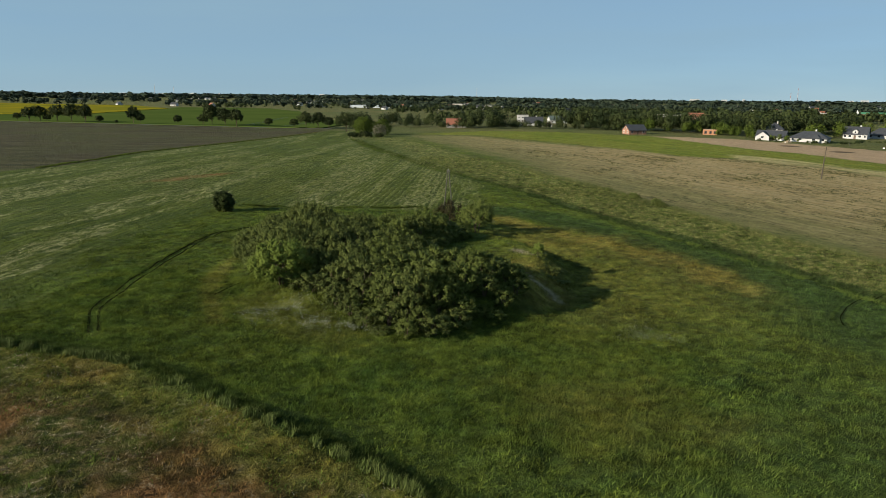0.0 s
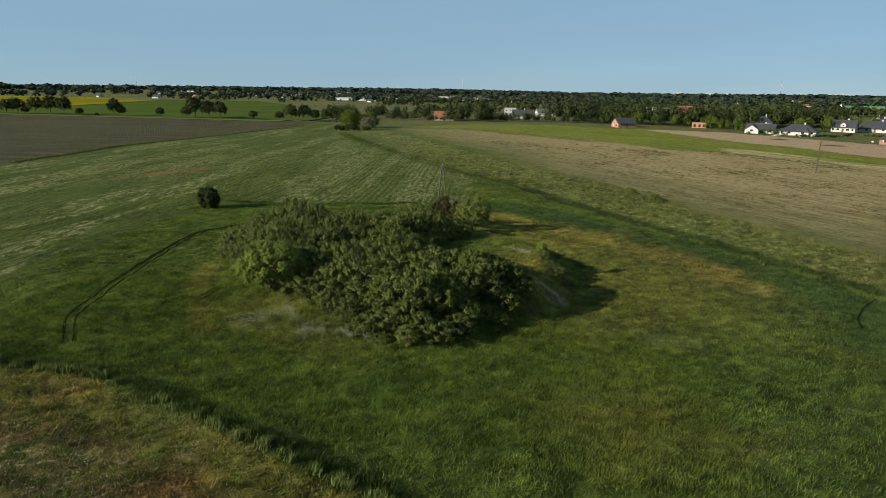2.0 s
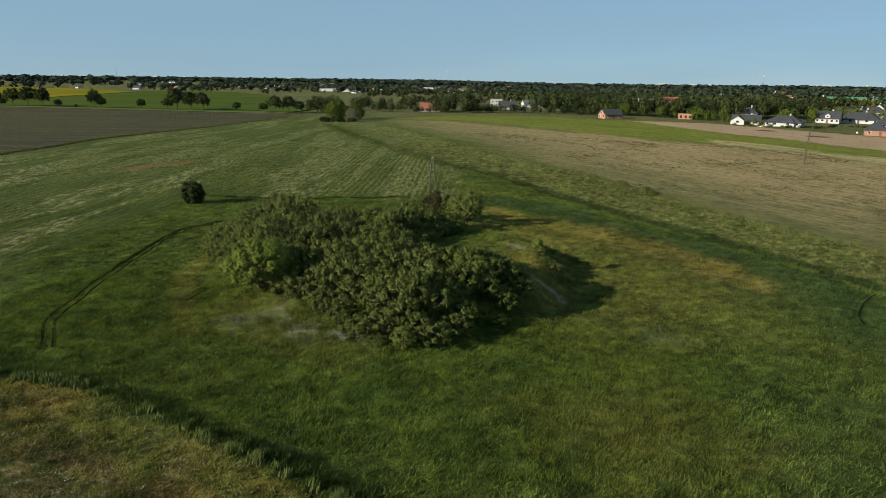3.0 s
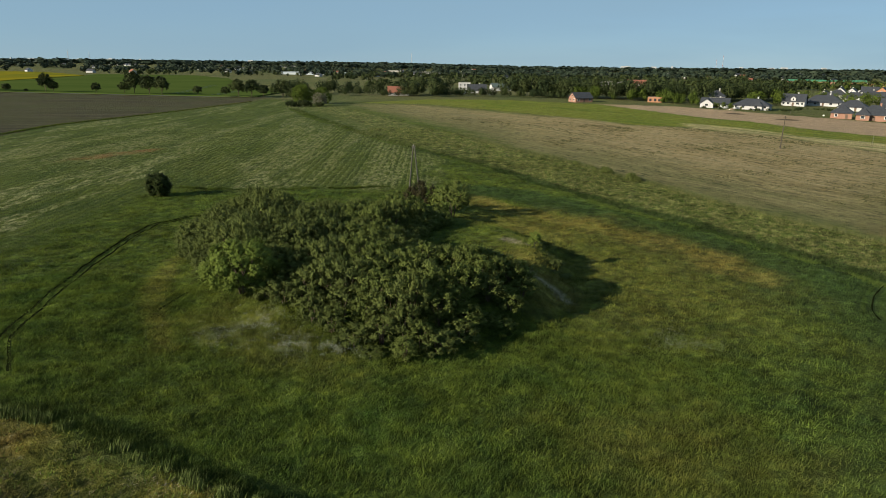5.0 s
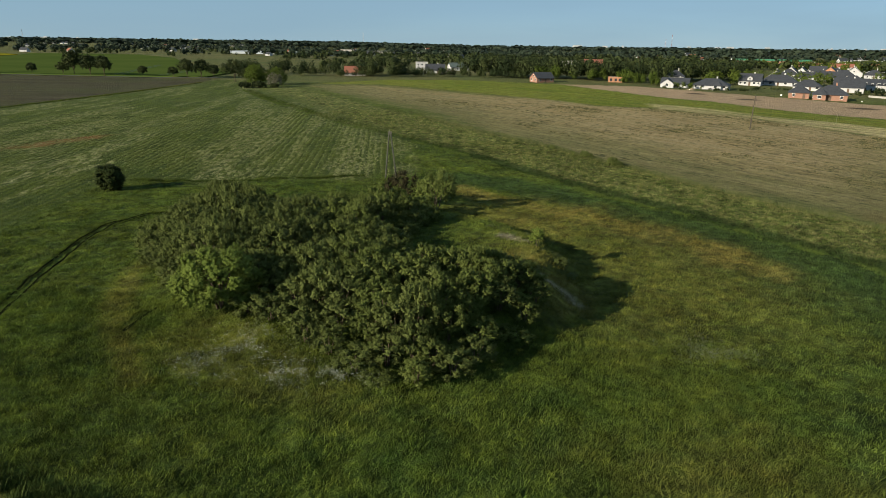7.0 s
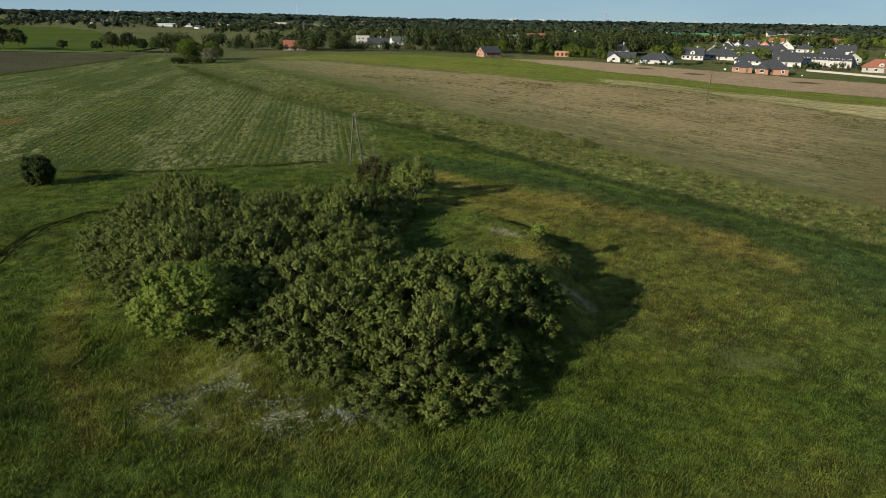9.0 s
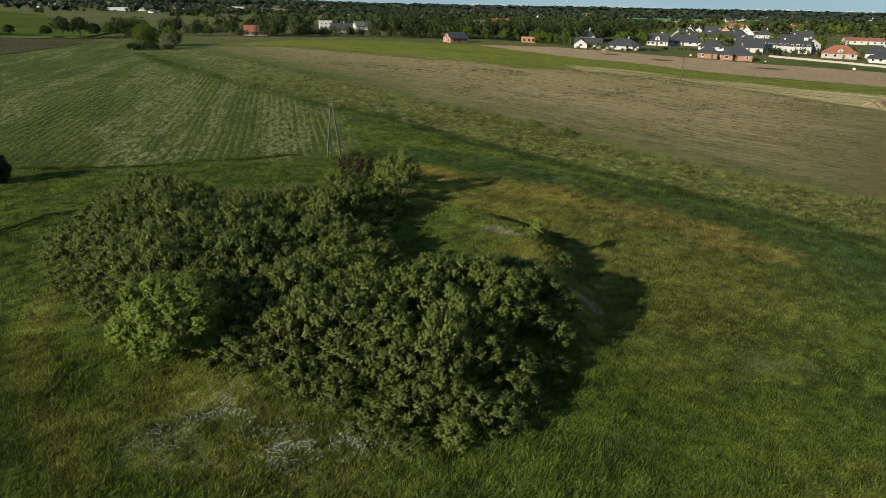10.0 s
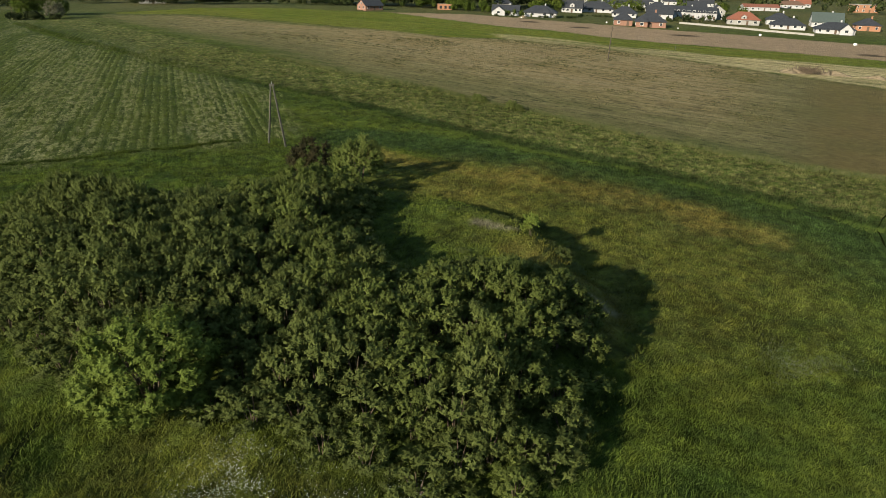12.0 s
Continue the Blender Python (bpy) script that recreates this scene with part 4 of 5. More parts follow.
def flowers(name, label, r, spots, n, mat, size):
    x, y = [], []
    for a, b, s, share in spots:
        k = int(n * share)
        x.append(r.normal(a, s * 1.6, k))
        y.append(r.normal(b, s * 1.1, k))
    x, y = np.concatenate(x), np.concatenate(y)
    keep = lumpy(x, y, 0.7) + lumpy(y, x, 2.2) > r.uniform(-0.4, 1.1, len(x))
    x, y = x[keep], y[keep]
    z = height(x, y) + r.uniform(0.35, 0.7, len(x))
    a = r.uniform(0, 6.3, len(x))
    tilt = r.normal(0, 0.35, (len(x), 2)) * size
    v = []
    for k in range(4):
        q = a + k * math.pi / 2
        v.append(np.stack([x + np.cos(q) * size, y + np.sin(q) * size, z + tilt[:, 0] * np.cos(q) + tilt[:, 1] * np.sin(q)], -1))
    me = fill(bpy.data.meshes.new(name), np.stack(v, 1).reshape(-1, 3), np.arange(len(x) * 4).reshape(-1, 4))
    me.materials.append(mat)
    return tagged(new(name, me), label, "flowers", kind="stuff")


PETAL = plain("white_petals", (0.35, 0.36, 0.31), (0.15, 0.18, 0.11), 1.2, 0.8)
flowers("white_flowers", "white wild flowers in drifts on the meadow before the thicket", r,
        [(-16.6, 58.3, 0.8, 0.20), (-18.4, 57.8, 0.9, 0.14), (-20.6, 58.0, 1.0, 0.08), (-23.8, 60.6, 0.8, 0.13), (-23.8, 62.2, 0.7, 0.06), (-24.5, 57.3, 0.8, 0.09), (-27.5, 58.8, 0.6, 0.04), (-23.0, 59.5, 2.4, 0.14), (10.4, 68.6, 1.5, 0.09), (13.5, 68.2, 0.9, 0.04)], 11000, PETAL, 0.027)


# ---- poles ----
CONCRETE = plain("concrete", (0.30, 0.29, 0.265), (0.21, 0.20, 0.18), 2.0, 0.9, 0.3)
OLD_CONCRETE = plain("weathered_concrete", (0.100, 0.098, 0.080), (0.060, 0.058, 0.048), 3.0, 0.95, 0.3)
TIMBER = plain("pole_timber", (0.080, 0.066, 0.050), (0.050, 0.042, 0.032), 2.0, 0.9, 0.4)
STEEL = plain("galvanised_steel", (0.35, 0.36, 0.37), (0.25, 0.26, 0.27), 2.0, 0.5)


def pierced_leg(bm, a, b, w0, w1, depth):
    """A concrete pole: two flanges joined by a row of short webs, narrower to the top."""
    a, b = Vector(a), Vector(b)
    q = (b - a).to_track_quat("Z", "Y").to_matrix().to_4x4()
    n = (b - a).length
    at = Matrix.Translation(a) @ q
    for s in (-1, 1):
        made = bmesh.ops.create_cube(bm, size=1, matrix=at @ Matrix.Translation((0, 0, n / 2)) @ Matrix.Diagonal((0.06, depth, n, 1)))
        for v in made["verts"]:
            k = (at.inverted() @ v.co).z / n
            v.co += (at.to_3x3() @ Vector((s * ((w0 + (w1 - w0) * k) / 2 - 0.03), 0, 0)))
    webs = 15
    for i in range(webs):
        k = (i + 0.5) / webs
        bmesh.ops.create_cube(bm, size=1, matrix=at @ Matrix.Translation((0, 0, k * n)) @ Matrix.Diagonal((w0 + (w1 - w0) * k - 0.08, depth * 0.6, n / webs * 0.5, 1)))


frame_pole = empty("frame_pole", -23.9, 127.3)
z0 = float(height(-23.9, 127.3))
for foot in ((-1.0, 0.75), (1.35, -1.45)):
    bm = bmesh.new()
    top = (0.12 if foot[0] > 0 else -0.12, 0.0, 8.0)
    pierced_leg(bm, (foot[0], foot[1], -0.4), top, 0.26, 0.16, 0.14)
    part("leg", bm, OLD_CONCRETE, frame_pole)
bm = bmesh.new()
block(bm, 0, 0, 7.75, 0.62, 0.2, 0.3)
part("head_block", bm, OLD_CONCRETE, frame_pole)
bm = bmesh.new()
tube(bm, [(0, 0, 8.0), (0, 0, 8.35)], [0.03, 0.025], 6)
part("pin", bm, STEEL, frame_pole)
tagged(frame_pole, "disused two-legged concrete power pole standing behind the thicket", "pole")

far_pole = empty("line_pole", 69.2, 224.6)
bm = bmesh.new()
tube(bm, [(0, 0, -0.5), (0.1, 0, 5), (0.25, 0, 9.8)], [0.2, 0.17, 0.13], 8)
part("pole", bm, TIMBER, far_pole)
bm = bmesh.new()
block(bm, 0.24, 0, 9.2, 1.1, 0.1, 0.1)
part("crossarm", bm, TIMBER, far_pole)
tagged(far_pole, "tall weathered timber line pole on the stubble field", "pole")
post = empty("fence_post", 107.5, 253.4)
bm = bmesh.new()
tube(bm, [(0, 0, -0.3), (0, 0, 3.0)], [0.07, 0.06], 6)
part("post", bm, OLD_CONCRETE, post)
tagged(post, "slim weathered post on the field margin", "post", "margin posts")
for x, y, s in ((104.2, 252.6, 0.45), (123.8, 383.0, 1.1), (236, 214, 0.9)):
    copy_thing(post, Matrix.LocRotScale((x, y, float(height(x, y))), None, (s,) * 3))


# ---- houses ----
RENDER_WHITE = plain("white_render", (0.38, 0.38, 0.385), (0.30, 0.30, 0.305), 0.6, 0.85, 0.1)
RENDER_GREY = plain("grey_render", (0.27, 0.265, 0.25), (0.21, 0.205, 0.195), 0.6, 0.85, 0.1)
BRICK = plain("red_block_wall", (0.23, 0.125, 0.088), (0.19, 0.11, 0.08), 1.5, 0.9, 0.2)
BLOCK_ORANGE = plain("orange_block_wall", (0.30, 0.150, 0.085), (0.25, 0.13, 0.08), 1.5, 0.9, 0.2)
GLASS = Mat("window_glass", 0.12)
GLASS.color((0.02, 0.025, 0.03))
GLASS.b.inputs["Specular IOR Level"].default_value = 0.5
GLASS = GLASS.m
FRAME_WHITE = plain("window_frame_white", (0.7, 0.7, 0.68), None, 1.0, 0.6)
DOOR_BROWN = plain("door_brown", (0.10, 0.07, 0.05), None, 1.0, 0.6)


def tiles_material(name, a, b):
    m = Mat(name, 0.7)
    m.b.inputs["Specular IOR Level"].default_value = 0.3
    m.color(m.mix(m.noise(0.9, 4, 0.65), a, b))
    w = m.node("ShaderNodeTexWave", Scale=1.1)
    w.bands_direction = "Z"
    m.link(m.pos(), w.inputs["Vector"])
    return m.bump(w.outputs["Fac"], 0.5, 0.05).m


ROOF_DARK = tiles_material("graphite_roof_tiles", (0.020, 0.022, 0.027), (0.034, 0.037, 0.043))
ROOF_RED = tiles_material("red_roof_tiles", (0.200, 0.075, 0.045), (0.160, 0.062, 0.040))
ROOF_GREEN = tiles_material("green_sheet_roof", (0.060, 0.078, 0.072), (0.050, 0.066, 0.060))
ROOF_BROWN = tiles_material("brown_roof_tiles", (0.13, 0.075, 0.05), (0.10, 0.06, 0.04))


def solid(bm, rings):
    """Closes a row of equal rings of points into a skin with ends."""
    vs = [[bm.verts.new(p) for p in ring] for ring in rings]
    for a, b in zip(vs, vs[1:]):
        for k in range(len(a)):
            bm.faces.new((a[k], a[(k + 1) % len(a)], b[(k + 1) % len(a)], b[k]))
    bm.faces.new(vs[0][::-1])
    bm.faces.new(vs[-1])


def gable_roof(bm, x, y, z, l, w, h, over=0.5, thick=0.22):
    """Two tiled slopes over a ridge along x, with thickness and overhang."""
    a, e = w / 2 + over, h * over / (w / 2)
    prof = [(-a, z - e), (0, z + h), (a, z - e), (a, z - e + thick), (0, z + h + thick * 1.2), (-a, z - e + thick)]
    solid(bm, [[(x + s * (l / 2 + over * 0.8), y + py, pz) for py, pz in prof] for s in (-1, 1)])


def hip_roof(bm, x, y, z, l, w, h, over=0.6, thick=0.2):
    a, b = l / 2 + over, w / 2 + over
    rid = max(0.2, l / 2 - w / 2)
    lo = [bm.verts.new((x + s * a, y + t * b, z - 0.1)) for s, t in ((-1, -1), (1, -1), (1, 1), (-1, 1))]
    up = [bm.verts.new((x + s * a, y + t * b, z - 0.1 + thick)) for s, t in ((-1, -1), (1, -1), (1, 1), (-1, 1))]
    r0, r1 = bm.verts.new((x - rid, y, z + h)), bm.verts.new((x + rid, y, z + h))
    bm.faces.new(lo[::-1])
    for k in range(4):
        bm.faces.new((lo[k], lo[(k + 1) % 4], up[(k + 1) % 4], up[k]))
    bm.faces.new((up[0], up[1], r1, r0))
    bm.faces.new((up[2], up[3], r0, r1))
    bm.faces.new((up[1], up[2], r1))
    bm.faces.new((up[3], up[0], r0))


def gable_wall(bm, x, y, l, w, z, h):
    """Walls with pointed ends, ridge along x; h is the rise of the gables, 0 for none."""
    prof = [(-w / 2, -0.6), (w / 2, -0.6), (w / 2, z)] + ([(0, z + h)] if h else []) + [(-w / 2, z)]
    solid(bm, [[(x + s * l / 2, y + py, pz) for py, pz in prof] for s in (-1, 1)])


def window(house, x, y, z, w, h, side, casing=None):
    """A framed window on a wall: side is the way the wall looks, x or y with a sign."""
    f = bmesh.new()
    g = bmesh.new()
    if side[1] == "y":
        s = -1 if side[0] == "-" else 1
        block(f, x, y + s * 0.02, z, w, 0.12, h)
        block(g, x, y + s * 0.06, z + 0.1, w - 0.22, 0.08, h - 0.2)
    else:
        s = -1 if side[0] == "-" else 1
        block(f, x + s * 0.02, y, z, 0.12, w, h)
        block(g, x + s * 0.06, y, z + 0.1, 0.08, w - 0.22, h - 0.2)
    ob = part("window", f, casing or FRAME_WHITE, house)
    part("pane", g, GLASS, ob)


def house(name, label, x, y, turn, l, w, wall_h, roof_h, style, wall, roof, wins=4, storeys=1, group="", wing=None, chimney=True, dormer=False, casing=None):
    """A house with its long side along local x, its front at local -y."""
    if style != "flat":
        wall_h, roof_h = wall_h * 0.88, roof_h * 0.98
    ob = empty(name, x, y, None, radians(turn))
    bm = bmesh.new()
    gable_wall(bm, 0, 0, l, w, wall_h, roof_h if style == "gable" else 0)
    part("wall", bm, wall, ob)
    bm = bmesh.new()
    if style == "gable":
        gable_roof(bm, 0, 0, wall_h, l, w, roof_h)
    elif style == "hip":
        hip_roof(bm, 0, 0, wall_h, l, w, roof_h)
    else:
        block(bm, 0, 0, wall_h, l + 0.3, w + 0.3, 0.35)
    part("roof", bm, roof, ob)
    if wing:
        wx, wl, ww, wstyle = wing
        bm = bmesh.new()
        prof = [(-ww / 2, -0.6), (ww / 2, -0.6), (ww / 2, wall_h)] + ([(0, wall_h + roof_h * 0.85)] if wstyle == "gable" else []) + [(-ww / 2, wall_h)]
        solid(bm, [[(wx + px, py, pz) for px, pz in prof] for py in (-w / 2 - wl, -w / 2 + 1.0)])
        part("wing_wall", bm, wall, ob)
        bm = bmesh.new()
        if wstyle == "gable":
            a, e = ww / 2 + 0.5, roof_h * 0.85 * 0.5 / (ww / 2)
            prof = [(-a, wall_h - e), (0, wall_h + roof_h * 0.85), (a, wall_h - e), (a, wall_h - e + 0.22), (0, wall_h + roof_h * 0.85 + 0.25), (-a, wall_h - e + 0.22)]
            solid(bm, [[(wx + px, py, pz) for px, pz in prof] for py in (-w / 2 - wl - 0.4, 0.0)])
        else:
            hip_roof(bm, wx, -w / 2 - wl / 2 + 1.5, wall_h + 0.03, ww, wl + 3, roof_h * 0.7)
        part("wing_roof", bm, roof, ob)
        window(ob, wx, -w / 2 - wl, 0.9, 1.8, 1.4, "-y", casing)
    for s in range(storeys):
        for k in range(wins):
            px = -l / 2 + (k + 0.5) * l / wins
            if wing and abs(px - wing[0]) < wing[2] / 2 + 0.6:
                continue
            if s == 0 and k == wins // 2:
                bm = bmesh.new()
                block(bm, px, -w / 2 - 0.01, 0.0, 1.1, 0.14, 2.1)
                part("door", bm, DOOR_BROWN, ob)
            else:
                window(ob, px, -w / 2, 0.8 + 2.8 * s, 1.7 if k % 2 else 1.3, 1.45, "-y", casing)
        for side, sx in (("-x", -1), ("+x", 1)):
            for py in (-w / 4, w / 4):
                window(ob, sx * l / 2, py, 0.8 + 2.8 * s, 1.2, 1.4, side, casing)
    if style == "gable" and roof_h > 2.4:
        for side, sx in (("-x", -1), ("+x", 1)):
            window(ob, sx * l / 2, 0, wall_h + 0.5, 1.2, 1.2, side, casing)
    if chimney:
        bm = bmesh.new()
        block(bm, l * 0.14, 0.5, wall_h + roof_h * 0.5, 0.7, 0.7, roof_h * 0.5 + 0.9)
        block(bm, l * 0.14, 0.5, wall_h + roof_h + 0.9, 0.9, 0.9, 0.12)
        part("chimney", bm, wall, ob)
    if dormer:
        bm = bmesh.new()
        solid(bm, [[(px, py, pz) for px, pz in ((-1.4, wall_h + 0.2), (1.4, wall_h + 0.2), (1.4, wall_h + 1.7), (0, wall_h + 2.7), (-1.4, wall_h + 1.7))] for py in (-w / 2 + 0.1, -0.5)])
        d = part("dormer", bm, wall, ob)
        bm = bmesh.new()
        solid(bm, [[(px, py, pz) for px, pz in ((-1.8, wall_h + 1.45), (0, wall_h + 2.75), (1.8, wall_h + 1.45), (1.8, wall_h + 1.65), (0, wall_h + 2.98), (-1.8, wall_h + 1.65))] for py in (-w / 2 - 0.3, -0.3)])
        part("dormer_roof", bm, roof, d)
        window(ob, 0, -w / 2 + 0.1, wall_h + 0.5, 1.1, 1.2, "-y", casing)
    return tagged(ob, label, "house", group)


HOMES = "houses along the bare strip"
house("brick_house", "unfinished red-block gabled house with a dark roof beside the green strip", 18.5, 427, 28, 11.5, 8.5, 2.9, 3.0, "gable", BRICK, ROOF_DARK, 3, 1, HOMES, chimney=False)
shell = empty("roofless_house", 64, 441, None, radians(-8))
bm = bmesh.new()
for sx, sy, lx, ly in ((0, -3, 8.5, 0.3), (0, 3, 8.5, 0.3), (-4.1, 0, 0.3, 5.7), (4.1, 0, 0.3, 5.7)):
    block(bm, sx, sy, -0.4, lx, ly, 3.5)
part("wall", bm, BLOCK_ORANGE, shell)
for px in (-2.6, 0.2, 2.6):
    bm = bmesh.new()
    block(bm, px, -3.12, 0.6, 1.3, 0.1, 1.6)
    part("window_opening", bm, GLASS, shell)
bm = bmesh.new()
block(bm, 0, 0, 2.95, 8.2, 5.8, 0.12)
part("floor_slab", bm, CONCRETE, shell)
tagged(shell, "roofless orange-block house shell at the edge of the trees", "house", HOMES)
house("white_bungalow", "white bungalow with a graphite roof and a gabled front wing", 93, 412, -22, 15, 9, 2.4, 3.0, "gable", RENDER_WHITE, ROOF_DARK, 4, 1, HOMES, wing=(-3.5, 3.0, 7.0, "gable"))
house("hipped_bungalow", "white bungalow with a wide graphite hipped roof", 111, 406, -24, 18.5, 11.5, 2.4, 3.7, "hip", RENDER_WHITE, ROOF_DARK, 5, 1, HOMES, wing=(3.0, 1.6, 6.0, "hip"))
house("dormer_house", "white storey-and-a-half house with graphite roof and arched dormer", 146, 446, -26, 12.5, 9.5, 3.2, 4.0, "gable", RENDER_WHITE, ROOF_DARK, 5, 1, HOMES, dormer=True)
house("tall_roof_house", "grey house with a dark pyramid roof behind the bungalows", 101, 446, -15, 10, 9.5, 4.6, 4.0, "hip", RENDER_GREY, ROOF_DARK, 3, 1, HOMES)
house("long_bungalow", "long white bungalow with a graphite hipped roof", 166, 455, -24, 21, 12, 2.4, 4.4, "hip", RENDER_WHITE, ROOF_DARK, 5, 1, HOMES)
house("small_bungalow", "white bungalow with dark roof behind the brick house", 169, 421, -28, 14, 10, 2.4, 3.8, "hip", RENDER_WHITE, ROOF_DARK, 4, 1, HOMES)
house("block_bungalow", "unfinished red-block bungalow with a graphite hipped roof and carport", 153.5, 359.5, -24, 14.5, 11.5, 3.0, 4.5, "hip", BRICK, ROOF_DARK, 3, 1, HOMES, wing=(-4.5, 2.2, 5.5, "hip"), chimney=True)
house("block_annex", "unfinished red-block side wing with a dark hipped roof", 141.5, 365.5, -24, 9, 10, 3.0, 3.8, "hip", BRICK, ROOF_DARK, 2, 1, HOMES, chimney=False)
house("grey_gable_house", "white house with a broad graphite gable roof", 190, 418, -26, 15, 12, 3.2, 4.6, "gable", RENDER_WHITE, ROOF_DARK, 3, 1, HOMES)
ROW = "terrace of white houses"
for k in range(5):
    bx, by = 202 + k * 5.6, 428 - k * 2.2
    house("terrace_house", "white two-storey terraced house with a graphite roof", bx, by, -21.5, 5.98, 10, 4.7, 2.8, "gable", RENDER_WHITE, ROOF_DARK, 2, 2, ROW, chimney=k % 2 == 0)
house("end_house", "tall grey-rendered house with a steep graphite roof at the terrace end", 231, 424, 68, 11, 9, 5.6, 3.2, "gable", RENDER_GREY, ROOF_DARK, 3, 2, HOMES)
house("red_roof_house", "grey-rendered house with a red tiled hipped roof and gabled dormer", 229, 393, -30, 17, 11, 3.1, 4.2, "hip", RENDER_GREY, ROOF_RED, 4, 1, HOMES, dormer=True)
house("white_hip_house", "white bungalow with a graphite hipped roof behind the garden wall", 240, 369, -32, 17, 11, 2.4, 3.6, "hip", RENDER_WHITE, ROOF_DARK, 5, 1, HOMES)
house("dark_roof_house", "white house with a dark hipped roof", 253, 394, -32, 13, 10, 3.0, 3.8, "hip", RENDER_WHITE, ROOF_DARK, 3, 1, HOMES)
house("veranda_house", "white bungalow with a graphite roof and covered veranda", 251, 347, -32, 18, 11, 2.4, 3.5, "hip", RENDER_WHITE, ROOF_DARK, 5, 1, HOMES, wing=(4.5, 2.5, 6.0, "gable"))
house("green_roof_house", "white house with a large grey-green sheet roof", 275, 382, -32, 16, 12, 3.2, 4.8, "gable", RENDER_WHITE, ROOF_GREEN, 4, 1, HOMES)
house("brown_block_house", "unfinished orange-brown block house with a dark roof", 285, 363, -32, 12, 10, 3.2, 3.6, "hip", BLOCK_ORANGE, ROOF_DARK, 3, 1, HOMES)
house("flat_block_house", "orange-block two-storey house with a flat roof", 417, 512, -20, 18, 12, 5.6, 0.3, "flat", BLOCK_ORANGE, CONCRETE, 4, 2, chimney=False)
BACK = "houses of the estate behind"
house("estate_house", "white gabled house with a dark roof in the estate", 287, 612, 64, 15, 11, 4.6, 4.8, "gable", RENDER_WHITE, ROOF_DARK, 3, 1, BACK)
house("estate_house", "orange-block gabled house with a dark roof in the estate", 270, 615, 60, 15, 11, 4.4, 4.6, "gable", BLOCK_ORANGE, ROOF_DARK, 3, 1, BACK)
house("estate_house", "white gabled house with a dark roof in the estate", 238, 615, 62, 14, 10, 4.2, 4.6, "gable", RENDER_WHITE, ROOF_DARK, 3, 1, BACK)
house("estate_house", "dark-roofed grey house in the estate", 240, 545, -20, 15, 10, 3.0, 4.2, "gable", RENDER_GREY, ROOF_DARK, 4, 1, BACK)
house("estate_house", "dark-roofed white house in the estate", 184, 500, -24, 16, 11, 3.0, 4.4, "hip", RENDER_WHITE, ROOF_DARK, 4, 1, BACK)
house("estate_house", "dark-roofed white house in the estate", 222, 480, -24, 15, 11, 3.0, 4.2, "hip", RENDER_WHITE, ROOF_DARK, 4, 1, BACK)
house("estate_house", "dark-roofed white house in the estate", 262, 500, -24, 16, 11, 3.0, 4.2, "gable", RENDER_WHITE, ROOF_DARK, 4, 1, BACK)
for x, y, turn, l, style, tint in ((255, 634, 60, 13, "gable", "white"), (290, 684, -24, 14, "gable", "grey"), (305, 645, 66, 12, "gable", "white"), (268, 588, -22, 14, "hip", "grey"), (283, 634, -24, 13, "hip", "white"),
                                    (212, 526, -24, 15, "hip", "white"), (243, 574, -20, 14, "hip", "grey"), (296, 598, -26, 13, "hip", "white"), (314, 572, -26, 15, "gable", "white"), (202, 552, 62, 12, "gable", "grey"), (226, 590, -22, 13, "hip", "grey")):
    house("estate_house", f"{tint} house with a graphite {'gabled' if style == 'gable' else 'hipped'} roof in the estate", x, y, turn, l, 10, 3.2, 4.3, style, RENDER_WHITE if tint == "white" else RENDER_GREY, ROOF_DARK, 3, 1, BACK)
house("green_hall", "very long low hall under a bright green sheet roof", 405, 1096, -16, 104, 14, 4.5, 2.4, "gable", BRICK, plain("green_sheet", (0.050, 0.170, 0.095), (0.040, 0.135, 0.080), 0.3), 12, 1, chimney=False)
for k in range(4):
    house("red_terrace", "white terrace under a long red tiled roof", 318 + k * 28, 765 - k * 6, -22, 22, 11, 5.2, 3.4, "gable", RENDER_WHITE, ROOF_RED, 5, 2, BACK)
house("red_hall", "long low hall with a red roof", 330, 520, -20, 26, 12, 3.2, 1.8, "gable", RENDER_WHITE, ROOF_RED, 6, 1, BACK, chimney=False)
house("estate_house", "white house with a red tiled roof", 420, 590, -26, 17, 11, 3.4, 4.4, "gable", RENDER_WHITE, ROOF_RED, 4, 1, BACK)
house("estate_house", "white house with a brown roof", 392, 566, -26, 22, 11, 3.2, 3.2, "hip", RENDER_WHITE, ROOF_BROWN, 5, 1, BACK)
house("villa", "white flat-roofed two-storey villa among the trees", -74, 600, 10, 10, 9, 6.2, 0.4, "flat", RENDER_WHITE, CONCRETE, 3, 2, chimney=False)
house("barn_house", "white house with a long dark roof beside the wood", -55, 524, 8, 14, 9, 2.6, 4.2, "gable", RENDER_WHITE, ROOF_DARK, 4, 1)
house("grey_barn", "white gabled barn with a grey sheet roof", -42, 590, 20, 16, 10, 3.6, 3.0, "gable", RENDER_WHITE, ROOF_GREEN, 4, 1, chimney=False)
house("small_white_house", "small white house with a grey hipped roof", -14, 640, 0, 16, 11, 3.4, 3.6, "hip", RENDER_WHITE, ROOF_DARK, 3, 1)
house("shed", "small white shed beside the wood", -62, 508, 0, 5, 4, 2.4, 0.5, "flat", RENDER_WHITE, CONCRETE, 2, 1, chimney=False)
house("shed", "low pale shed with a flat roof", -44, 506, 0, 10, 5, 2.4, 0.5, "flat", RENDER_WHITE, ROOF_BROWN, 3, 1, chimney=False)
